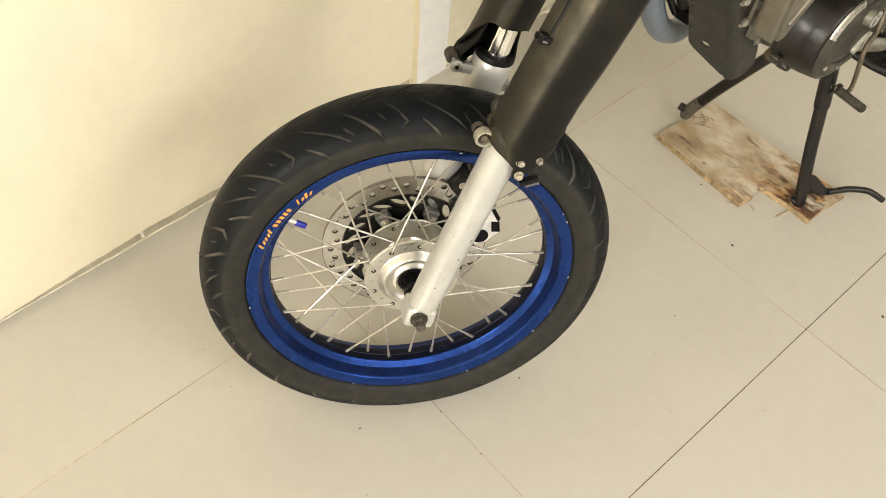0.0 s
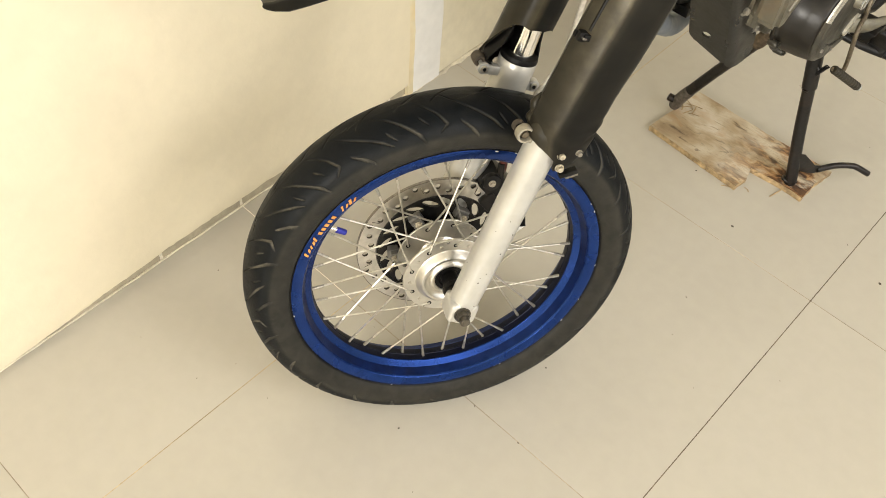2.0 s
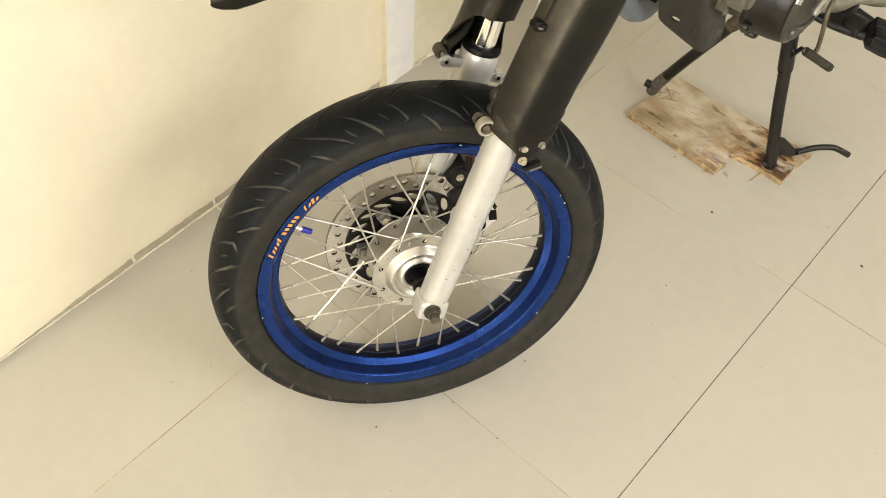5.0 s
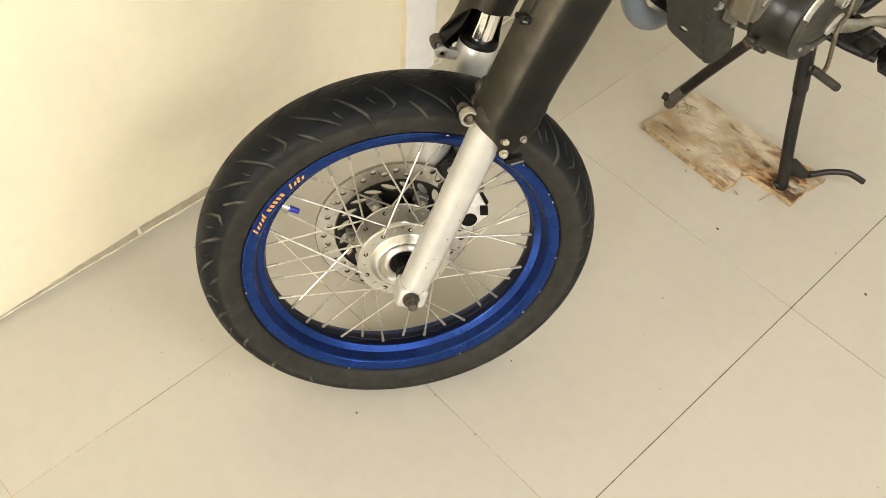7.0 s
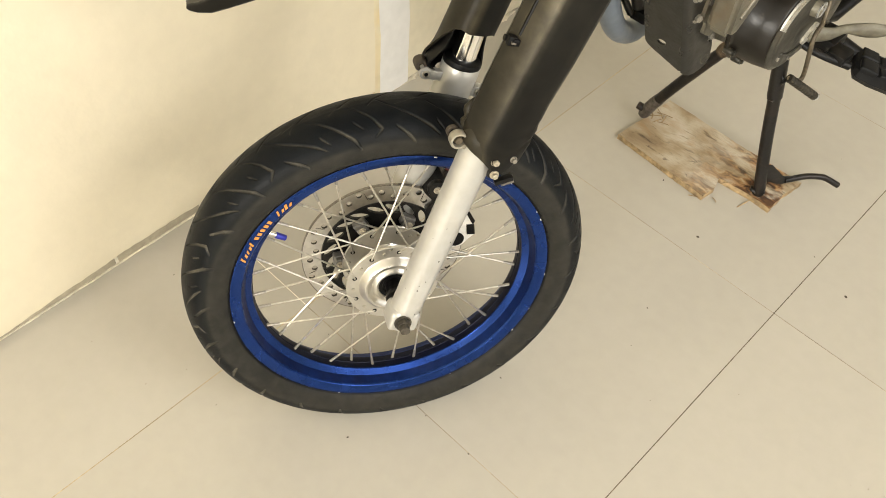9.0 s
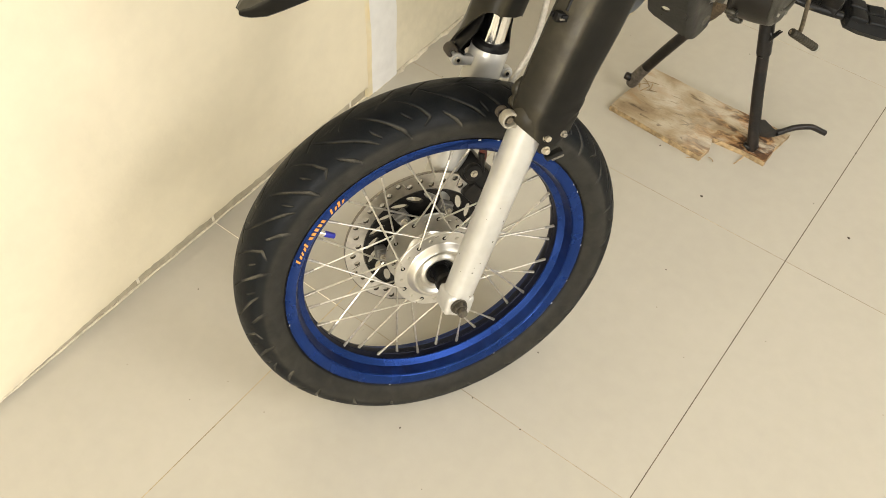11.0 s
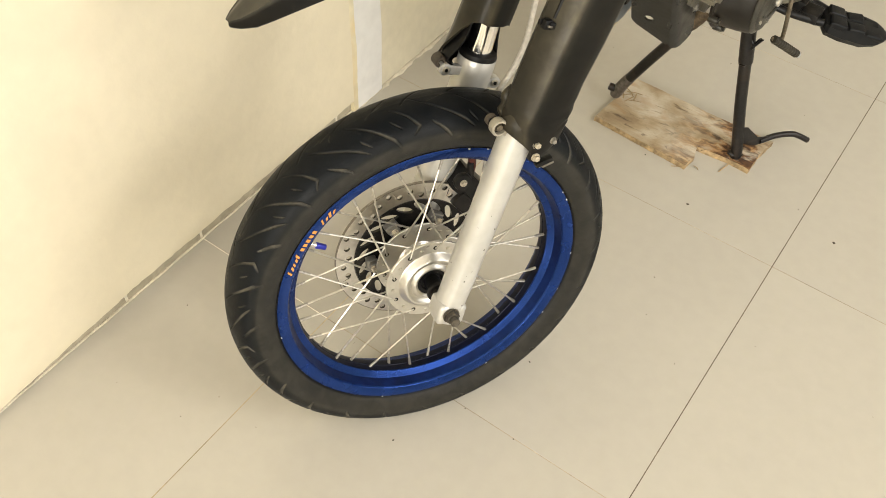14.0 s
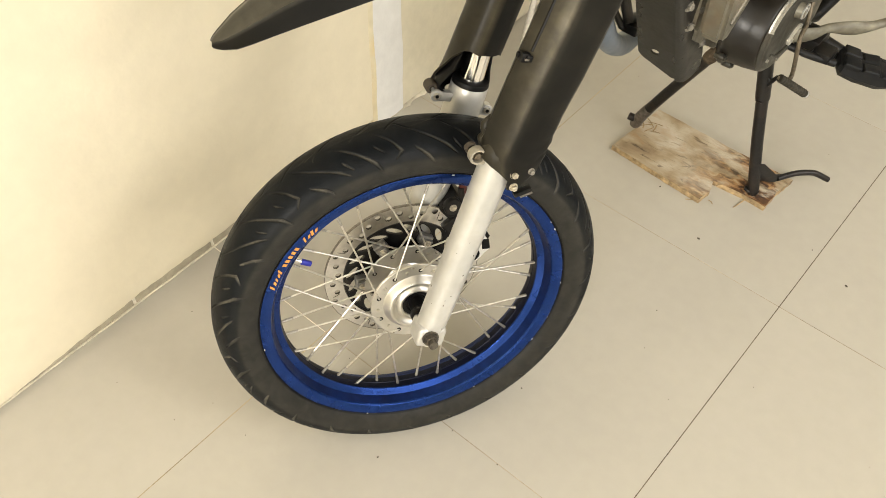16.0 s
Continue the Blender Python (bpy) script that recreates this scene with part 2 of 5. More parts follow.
M_HOSE = material("grey_brake_hose", (0.42, 0.39, 0.33), 0.4, metal=0.2, grain=0.15, grain_scale=200)
M_RED = material("red_brown_fitting", (0.10, 0.028, 0.020), 0.45, metal=0.3, grain=0.2)
M_VALVE = material("blue_valve_cap", (0.02, 0.025, 0.27), 0.4, metal=0.3)
M_SPECK = material("dirt_speck", (0.07, 0.055, 0.04), 0.9)


def wood_material():
    mat = bpy.data.materials.new("weathered_plank")
    mat.use_nodes = True
    nt = mat.node_tree
    b = nt.nodes["Principled BSDF"]
    b.inputs["Roughness"].default_value = 0.85
    co = nt.nodes.new("ShaderNodeTexCoord").outputs["Object"]

    def stretched(scale, sx, sy, detail=6.0, distort=0.4):
        mp = nt.nodes.new("ShaderNodeMapping")
        mp.inputs["Scale"].default_value = (sx, sy, 1)
        nt.links.new(co, mp.inputs["Vector"])
        n = nt.nodes.new("ShaderNodeTexNoise")
        n.inputs["Scale"].default_value, n.inputs["Detail"].default_value, n.inputs["Distortion"].default_value = scale, detail, distort
        nt.links.new(mp.outputs["Vector"], n.inputs["Vector"])
        return n.outputs["Fac"]

    def ramp(fac, stops):
        r = nt.nodes.new("ShaderNodeValToRGB")
        while len(r.color_ramp.elements) < len(stops):
            r.color_ramp.elements.new(0.5)
        for e, (p, c) in zip(r.color_ramp.elements, stops):
            e.position, e.color = p, (*c, 1)
        nt.links.new(fac, r.inputs["Fac"])
        return r.outputs["Color"]

    def mix(kind, a, c, fac):
        m = nt.nodes.new("ShaderNodeMix")
        m.data_type, m.blend_type = "RGBA", kind
        if isinstance(fac, float):
            m.inputs["Factor"].default_value = fac
        else:
            nt.links.new(fac, m.inputs["Factor"])
        nt.links.new(a, m.inputs["A"])
        nt.links.new(c, m.inputs["B"])
        return m.outputs["Result"]

    base = ramp(stretched(11, 1.0, 1.5, 9.0, 0.5), [(0.28, (0.20, 0.140, 0.078)), (0.42, (0.34, 0.265, 0.165)), (0.54, (0.45, 0.385, 0.285)), (0.70, (0.53, 0.48, 0.39))])
    grain = ramp(stretched(60, 1.0, 5.0), [(0.30, (0.42, 0.33, 0.24)), (0.44, (0.92, 0.88, 0.82)), (0.55, (1, 1, 1))])
    col = mix("MULTIPLY", base, grain, 0.16)
    pits = ramp(stretched(30, 1.0, 2.6, 5.0, 0.6), [(0.28, (0.14, 0.10, 0.07)), (0.40, (1, 1, 1))])
    col = mix("MULTIPLY", col, pits, 0.7)
    tan = nt.nodes.new("ShaderNodeRGB")
    tan.outputs[0].default_value = (0.33, 0.175, 0.06, 1)
    col = mix("MIX", col, tan.outputs[0], ramp(stretched(16, 1, 1.6), [(0.56, (0, 0, 0)), (0.72, (0.5, 0.5, 0.5))]))
    cracks = ramp(stretched(14, 1.0, 9.0, 4.0, 0.2), [(0.29, (0.12, 0.08, 0.05)), (0.335, (1, 1, 1))])
    col = mix("MULTIPLY", col, cracks, 0.45)
    sep = nt.nodes.new("ShaderNodeSeparateXYZ")
    nt.links.new(co, sep.inputs[0])
    rng = nt.nodes.new("ShaderNodeMapRange")
    for k, v in zip(("From Min", "From Max", "To Min", "To Max"), (-0.05, 0.09, 0.0, 1.0)):
        rng.inputs[k].default_value = v
    nt.links.new(sep.outputs["X"], rng.inputs["Value"])
    patch = nt.nodes.new("ShaderNodeMath")
    patch.operation = "MULTIPLY"
    nt.links.new(rng.outputs["Result"], patch.inputs[0])
    nt.links.new(ramp(stretched(17, 1, 2.2), [(0.42, (0, 0, 0)), (0.54, (1, 1, 1))]), patch.inputs[1])
    stain = ramp(stretched(40, 1, 1.8, 4.0, 0.8), [(0.36, (0.045, 0.022, 0.010)), (0.48, (0.12, 0.055, 0.020)), (0.60, (0.34, 0.19, 0.075)), (0.70, (0.48, 0.36, 0.22))])
    col = mix("MIX", col, stain, patch.outputs[0])
    nt.links.new(col, b.inputs["Base Color"])
    bn = nt.nodes.new("ShaderNodeBump")
    bn.inputs["Distance"].default_value = 0.002
    nt.links.new(stretched(45, 1.0, 4.0), bn.inputs["Height"])
    nt.links.new(bn.outputs["Normal"], b.inputs["Normal"])
    return mat


M_WOOD = wood_material()
M_WOODEDGE = material("split_plank_edge", (0.37, 0.265, 0.14), 0.85, grain=0.4, grain_scale=90, stain=0.35, stain_scale=30, bump=0.002, bump_scale=120)

# ---- building helpers ----
PLACED = {}


def finish(bm, name, mats, smooth=35.0):
    me = bpy.data.meshes.new(name)
    bmesh.ops.recalc_face_normals(bm, faces=bm.faces)
    bm.to_mesh(me)
    bm.free()
    for m in (mats if isinstance(mats, (list, tuple)) else [mats]):
        me.materials.append(m)
    if smooth:
        me.polygons.foreach_set("use_smooth", [True] * len(me.polygons))
        me.set_sharp_from_angle(angle=radians(smooth))
    return me


def thing(name, m, label, category, group="", kind=""):
    ob = new(name)
    ob.empty_display_size = 0.05
    ob.matrix_world = m
    PLACED[ob] = m.copy()
    return tagged(ob, label, category, group, kind)


def solid(name, bm, mats, m=Matrix(), label="", category="", group="", kind="", smooth=35.0):
    ob = new(name, finish(bm, name, mats, smooth))
    ob.matrix_world = m
    PLACED[ob] = m.copy()
    return tagged(ob, label, category, group, kind)


def part(name, bm, mats, parent, label="", m=None, smooth=35.0):
    """One mesh under a thing or a part; m is its place in the world."""
    me = bm if isinstance(bm, bpy.types.Mesh) else finish(bm, name, mats, smooth)
    ob = new(name, me)
    m = PLACED[parent] if m is None else m
    ob.parent = parent
    ob.matrix_basis = PLACED[parent].inverted() @ m
    PLACED[ob] = m.copy()
    return tagged(ob, label)


def box(bm, lo, hi, bevel=0.0, m=Matrix(), segs=2, mat=0):
    c = [(a + b) / 2 for a, b in zip(lo, hi)]
    s = [abs(b - a) for a, b in zip(lo, hi)]
    r = bmesh.ops.create_cube(bm, size=1, matrix=m @ Matrix.Translation(c) @ Matrix.Diagonal((*s, 1)))
    fs = {f for v in r["verts"] for f in v.link_faces}
    for f in fs:
        f.material_index = mat
    if bevel:
        es = {e for v in r["verts"] for e in v.link_edges}
        bmesh.ops.bevel(bm, geom=list(es), offset=bevel, segments=segs, affect="EDGES", profile=0.6)
    return bm


def cyl(bm, p0, p1, r0, r1=None, n=20, bevel=0.0, mat=0):
    p0, p1 = Vector(p0), Vector(p1)
    d = p1 - p0
    m = Matrix.Translation((p0 + p1) / 2) @ d.to_track_quat("Z", "Y").to_matrix().to_4x4()
    r = bmesh.ops.create_cone(bm, cap_ends=True, segments=n, radius1=r0, radius2=r0 if r1 is None else r1, depth=d.length, matrix=m)
    fs = {f for v in r["verts"] for f in v.link_faces}
    for f in fs:
        f.material_index = mat
    if bevel:
        es = [e for f in fs if len(f.verts) > 4 for e in f.edges]
        bmesh.ops.bevel(bm, geom=list(set(es)), offset=bevel, segments=2, affect="EDGES", profile=0.6)
    return bm


def smooth_path(pts, steps=6):
    pts = [Vector(p) for p in pts]
    ext = [2 * pts[0] - pts[1], *pts, 2 * pts[-1] - pts[-2]]
    out = []
    for i in range(1, len(ext) - 2):
        a, b, c, d = ext[i - 1:i + 3]
        for k in range(steps):
            t = k / steps
            out.append(0.5 * (2 * b + (c - a) * t + (2 * a - 5 * b + 4 * c - d) * t * t + (3 * b - a - 3 * c + d) * t ** 3))
    return out + [pts[-1]]


def tube(bm, pts, radii, n=14, flat=1.0):
    """A round bar swept along points; radii is one number or one a point."""
    pts = [Vector(p) for p in pts]
    if not isinstance(radii, (list, tuple)):
        radii = [radii] * len(pts)
    up = Vector((0.13, 0.21, 0.97))
    rings = []
    for i, p in enumerate(pts):
        d = (pts[min(i + 1, len(pts) - 1)] - pts[max(i - 1, 0)]).normalized()
        x = d.cross(up).normalized()
        y = x.cross(d).normalized()
        up = y
        rings.append([bm.verts.new(p + radii[i] * (math.cos(2 * math.pi * k / n) * x + flat * math.sin(2 * math.pi * k / n) * y)) for k in range(n)])
    for a, b in zip(rings, rings[1:]):
        for k in range(n):
            bm.faces.new((a[k], a[(k + 1) % n], b[(k + 1) % n], b[k]))
    bm.faces.new(rings[0][::-1])
    bm.faces.new(rings[-1])
    return bm


def lathe(bm, profile, n=96, closed=True, mats=None):
    """Turns (x, r) points about the x axis; a point with r = 0 becomes a pole of a closed cap."""
    rings = []
    for x, r in profile:
        if r < 1e-6:
            rings.append([bm.verts.new((x, 0, 0))])
        else:
            rings.append([bm.verts.new((x, r * math.cos(2 * math.pi * k / n), r * math.sin(2 * math.pi * k / n))) for k in range(n)])
    pairs = list(zip(rings, rings[1:] + rings[:1])) if closed else list(zip(rings, rings[1:]))
    for i, (a, b) in enumerate(pairs):
        if len(a) == 1 and len(b) == 1:
            continue
        for k in range(n):
            j = (k + 1) % n
            q = [a[0], b[j], b[k]] if len(a) == 1 else [a[k], a[j], b[0]] if len(b) == 1 else [a[k], a[j], b[j], b[k]]
            f = bm.faces.new(q)
            if mats:
                f.material_index = mats[i]
    return bm


def plate(bm, outline, holes, x0, x1, mat=0):
    """A flat sheet in the plane across x, with holes, from x0 to x1 thick. Outlines are lists of (y, z)."""
    edges, loops = [], []
    for ring in [outline, *holes]:
        vs = [bm.verts.new((x0, y, z)) for y, z in ring]
        loops.append(vs)
        edges += [bm.edges.new((vs[i], vs[(i + 1) % len(vs)])) for i in range(len(vs))]
    r = bmesh.ops.triangle_fill(bm, use_beauty=True, use_dissolve=False, edges=edges)
    faces = [g for g in r["geom"] if isinstance(g, bmesh.types.BMFace)]
    r = bmesh.ops.extrude_face_region(bm, geom=faces)
    for g in r["geom"]:
        if isinstance(g, bmesh.types.BMVert):
            g.co.x += x1 - x0
    bm.faces.ensure_lookup_table()
    return bm


def ring2(cy, cz, r, n=12, squash=1.0, turn=0.0):
    out = []
    for k in range(n):
        a = 2 * math.pi * k / n
        y, z = r * math.cos(a), r * squash * math.sin(a)
        out.append((cy + y * math.cos(turn) - z * math.sin(turn), cz + y * math.sin(turn) + z * math.cos(turn)))
    return out


def loft(bm, sections, close_ring=True, caps=True):
    """Joins rings of equally many points, in order."""
    rings = [[bm.verts.new(p) for p in s] for s in sections]
    n = len(rings[0])
    for a, b in zip(rings, rings[1:]):
        for k in range(n if close_ring else n - 1):
            j = (k + 1) % n
            bm.faces.new((a[k], a[j], b[j], b[k]))
    if caps and close_ring:
        bm.faces.new(rings[0][::-1])
        bm.faces.new(rings[-1])
    return bm


def shell(bm, sections, thick, film=None):
    """An open sheet lofted through sections, given thickness; film says how pale each line along it is, from dust and
    painted sheen.
    """
    layer = bm.verts.layers.float.new("film") if film else None
    loft(bm, sections, close_ring=False, caps=False)
    if film:
        for i, v in enumerate(bm.verts):
            v[layer] = film[i % len(film)]
    bmesh.ops.recalc_face_normals(bm, faces=bm.faces)
    bmesh.ops.solidify(bm, geom=list(bm.faces), thickness=thick)
    return bm


def hex_bolt(bm, p, axis, r, h, washer=1.35):
    p, axis = Vector(p), Vector(axis).normalized()
    cyl(bm, p, p + axis * h * 0.25, r * washer, n=20)
    cyl(bm, p + axis * h * 0.25, p + axis * h, r, r * 0.94, n=6, bevel=r * 0.08)
    return bm


# ---- the room ----
WALL_X = -0.908
T = 0.60

# floor: one bed of grout with a tile on each square, the row along the wall cut
bm = box(bmesh.new(), (WALL_X - 0.25, -5.4, -0.12), (2.1, 3.4, -0.0004))
floor = solid("floor", bm, M_GROUT, label="floor of large cream porcelain tiles with thin dark joints", category="floor", kind="structure")


def tile_mesh(w, d):
    bm = box(bmesh.new(), (0.0007, 0.0007, -0.008), (w - 0.0007, d - 0.0007, 0), 0.0003, segs=1)
    return finish(bm, "tile", M_TILE, 40)


full, cut = tile_mesh(T, T), tile_mesh(-T - WALL_X - 0.002, T)
for i in range(-1, 4):
    for j in range(-9, 6):
        if i == -1:
            part("tile", cut, None, floor, m=Matrix.Translation((WALL_X + 0.002, j * T, 0)))
        part("tile", full, None, floor, m=Matrix.Translation((i * T, j * T, 0)))


part("grout_line", box(bmesh.new(), (-0.0019, -5.2, -0.0030), (0.0019, 3.2, -0.0001)), M_GROUT_DARK, floor, "dark dirty joint between tiles")

part("grout_line", box(bmesh.new(), (-0.6015, -5.2, -0.0030), (-0.5985, 3.2, -0.0001)), M_GROUT_CREAM, floor, "pale patchy joint between tiles")
part("grout_line", box(bmesh.new(), (WALL_X + 0.003, -0.6014, -0.0030), (-0.6017, -0.5986, -0.0002)), M_GROUT_PALE, floor, "pale patchy joint between tiles")

# wall beside the wheel: plaster over a low strip of skirting tile
def wall_sheet(name, y0, y1, x, mat, label, z0=0.033, amp=0.0022, ragged=0.0):
    """Plaster with a ragged lower edge and slightly uneven face; nearer the corner it runs down to the floor."""
    bm = bmesh.new()
    ny, zs = int((y1 - y0) / 0.01) + 1, [0, 0.006, 0.06, 0.08, 0.11, 0.14, 0.17, 0.20, 0.23, 0.26, 0.29, 0.32, 0.36, 0.40, 0.44, 0.48, 0.52, 0.56, 0.60, 0.7, 1.0, 1.6, 2.2, 3.5]
    grid = []
    for i in range(ny + 1):
        y = y0 + (y1 - y0) * i / ny
        rag = 0.0040 * noise.noise((y * 14, x, 3.1)) + 0.0030 * noise.noise((y * 55, x, 7.7)) + 0.0015 * noise.noise((y * 130, x, 1.7))
        low = z0 + rag if z0 > 0.02 else z0 + rag * 0.5
        low = 0.004 + (low - 0.004) * min(1.0, max(0.0, (y + 1.22) / 0.42))
        row = []
        for k, z in enumerate(zs):
            wander = ragged * (noise.noise((z * 9, y0 if i == 0 else y1, 4.2)) + 0.6 * noise.noise((z * 31, y0 if i == 0 else y1, 9.1))) if i in (0, ny) else 0
            row.append(bm.verts.new((x + amp * noise.noise((y * 2.2, z * 2.2, 1.3)) * (1 if k > 2 else 0.3) - (0.0012 if k == 0 else 0), y + wander, z + (low if k < 2 else 0))))
        grid.append(row)
    for a, b in zip(grid, grid[1:]):
        for k in range(len(zs) - 1):
            bm.faces.new((a[k], b[k], b[k + 1], a[k + 1]))
    bmesh.ops.recalc_face_normals(bm, faces=bm.faces)
    bmesh.ops.solidify(bm, geom=list(bm.faces), thickness=0.01)
    return solid(name, bm, mat, label=label, category="wall", kind="structure")


bm = box(bmesh.new(), (WALL_X - 0.25, -5.4, -0.05), (WALL_X - 0.012, 3.4, 3.5))
wall_west = solid("wall_west", bm, M_WALL, label="masonry core of the cream painted wall", category="wall", kind="structure")
plaster = wall_sheet("wall_west_plaster", -5.2, -0.151, WALL_X, M_WALL, "cream painted plaster wall with a ragged lower edge")
wall_sheet("wall_west_yellowed", -0.153, -0.135, WALL_X + 0.00018, M_YELLOWED, "yellowed strip of paint beside the white band", z0=0.004, ragged=0.0025)
wall_sheet("wall_west_white", -0.139, -0.057, WALL_X + 0.00040, M_WHITE, "white painted vertical band on the wall", z0=0.004, ragged=0.0035)
wall_sheet("wall_west_far", -0.059, 3.2, WALL_X - 0.001, M_WALL2, "cream painted plaster wall with scuffed paint", z0=0.012)

bm = box(bmesh.new(), (WALL_X - 0.012, -5.2, -0.002), (WALL_X - 0.0022, 3.2, 0.046))
skirting = solid("skirting", bm, M_GROUT_PALE, label="low grey skirting tiles with pale grout", category="skirting", kind="structure")
joints = [-5.19, -4.99, -4.39, -3.79, -3.19, -2.59, -1.99, -1.386, -0.786, -0.600, -0.20, 0.005, 0.6, 1.2, 1.8, 2.4, 3.19]
for y0, y1 in zip(joints, joints[1:]):
    bm = box(bmesh.new(), (WALL_X - 0.011, y0 + 0.003, 0.0012), (WALL_X - 0.0008, y1 - 0.003, 0.046), 0.001, segs=1)
    part("skirting_tile", bm, M_SKIRT, skirting)
# bead of pale grout where skirting and floor meet, thicker beyond the white band
bm = bmesh.new()
ys = [-5.2 + k * 0.0125 for k in range(673)]
tube(bm, [(WALL_X + 0.0012 + 0.0012 * noise.noise((y * 22, 0, 0)), y, 0.0008) for y in ys],
     [0.0021 + 0.0012 * noise.noise((y * 30, 2, 0)) + (max(0.0, 0.0075 + 0.009 * noise.noise((y * 36, 5, 0)) + 0.004 * noise.noise((y * 90, 3, 0))) if -0.13 < y < 0.30 else 0) for y in ys], n=8, flat=0.7)
part("grout_bead", bm, M_BEAD, skirting, "pale bead of grout along the floor")
# flecks, chips and small scars in the paint
rng = random.Random(21)
flecks = [(-0.80, 0.10), (-0.842, 0.075), (-0.835, 0.081), (-0.62, 0.045), (-0.655, 0.05), (-0.69, 0.047), (-0.16, 0.11), (-0.147, 0.09), (-0.152, 0.082), (-0.12, 0.15), (-0.075, 0.03), (-0.06, 0.05)]
flecks += [(rng.uniform(-1.3, 0.2), rng.uniform(0.04, 0.75)) for _ in range(26)] + [(rng.uniform(-1.0, -0.5), 0.042 + rng.uniform(0, 0.012)) for _ in range(16)]
for y, z in flecks:
    r0 = rng.uniform(0.0012, 0.0032)
    bm = bmesh.new()
    bmesh.ops.create_icosphere(bm, subdivisions=1, radius=r0, matrix=Matrix.Translation((WALL_X + 0.0014, y, z)) @ Matrix.Rotation(rng.uniform(0, 3), 4, "X") @ Matrix.Diagonal((0.9, 1.5, 0.7, 1)))
    part("paint_scar", bm, M_SPECK if rng.random() < 0.55 else M_GROUT_PALE, plaster)

# unseen rest of the room, closed round the camera to bounce light, with two invented openings for the lamps
bm = bmesh.new()
box(bm, (1.95, -5.4, -0.05), (2.15, -3.0, 3.5))
box(bm, (1.95, 1.1, -0.05), (2.15, 3.4, 3.5))
box(bm, (1.95, -3.0, 3.32), (2.15, 1.1, 3.5))
box(bm, (1.95, -3.0, -0.05), (2.15, 1.1, 0.7))
solid("wall_east", bm, M_UNSEEN_WALL, label="unseen painted wall with an invented wide high opening", category="wall", kind="structure")
bm = bmesh.new()
box(bm, (WALL_X - 0.25, -5.4, -0.05), (0.2, -5.2, 3.5))
box(bm, (1.8, -5.4, -0.05), (1.95, -5.2, 3.5))
box(bm, (0.2, -5.4, 2.55), (1.8, -5.2, 3.5))
box(bm, (0.2, -5.4, -0.05), (1.8, -5.2, 1.35))
solid("wall_south", bm, M_UNSEEN_WALL, label="unseen painted wall with an invented window opening", category="wall", kind="structure")
bm = box(bmesh.new(), (WALL_X - 0.25, 3.2, -0.05), (1.95, 3.4, 3.5))
solid("wall_north", bm, M_UNSEEN_WALL, label="unseen plain painted wall", category="wall", kind="structure")
bm = box(bmesh.new(), (WALL_X - 0.25, -5.4, 3.5), (2.1, 3.4, 3.65))
solid("ceiling", bm, M_UNSEEN_CEILING, label="unseen plain white ceiling", category="ceiling", kind="structure")
bm = box(bmesh.new(), (-60, -60, -0.30), (60, 60, -0.13))
solid("ground", bm, M_GROUT, label="bare ground outside the room", category="ground", kind="structure")

# ---- the plank under the stand ----
plank_m = pose(-0.30, 0.225, 0, 0, 0, 2.0)
bm = bmesh.new()
outline = [(-0.176, -0.074), (0.046, -0.096), (0.052, -0.062), (0.044, -0.030), (0.110, -0.026), (0.160, -0.030), (0.162, 0.02), (0.172, 0.078), (0.06, 0.080), (-0.155, 0.092), (-0.164, 0.02)]
pts = []
for (x0, y0), (x1, y1) in zip(outline, outline[1:] + outline[:1]):
    n = max(2, int(math.hypot(x1 - x0, y1 - y0) / 0.008))
    for k in range(n):
        t = k / n
        x, y = x0 + (x1 - x0) * t, y0 + (y1 - y0) * t
        pts.append((x + 0.0016 * noise.noise((x * 70, y * 70, 0)), y + 0.0016 * noise.noise((x * 70, y * 70, 5))))
vs = [bm.verts.new((x, y, 0.0)) for x, y in pts]
f = bm.faces.new(vs)
r = bmesh.ops.extrude_face_region(bm, geom=[f])
top = [g for g in r["geom"] if isinstance(g, bmesh.types.BMVert)]
for v in top:
    v.co.z = 0.0130 + 0.0012 * noise.noise((v.co.x * 40, v.co.y * 40, 2))
for fa in bm.faces:
    fa.material_index = 1 if len(fa.verts) == 4 else 0
solid("wooden_plank", bm, [M_WOOD, M_WOODEDGE], plank_m, "weathered broken wooden plank lying under the centre stand", "plank", smooth=30)
for k, (x, y, a, ln) in enumerate([(-0.440, 0.236, 65, 0.022), (-0.448, 0.258, 150, 0.028), (-0.432, 0.250, 100, 0.020), (-0.426, 0.238, 15, 0.026), (-0.456, 0.240, 120, 0.016), (-0.262, 0.128, 20, 0.030), (-0.185, 0.185, 75, 0.034), (-0.232, 0.148, -30, 0.014), (-0.452, 0.245, 40, 0.03), (-0.438, 0.262, 10, 0.035), (-0.240, 0.190, 55, 0.016)]):
    z = 0.001 if y < 0.19 else 0.0135
    d = Vector((math.cos(radians(a)), math.sin(radians(a)), 0.12)) * ln / 2
    p = Vector((x, y, z + 0.002))
    bm = tube(bmesh.new(), smooth_path([p - d, p + Vector((0.001, 0.001, 0.001)), p + d], 3), 0.0013, n=6, flat=0.5)
    solid("wood_splinter", bm, M_WOODEDGE, label="pale splinter broken off the plank", category="splinter", group="plank splinters")

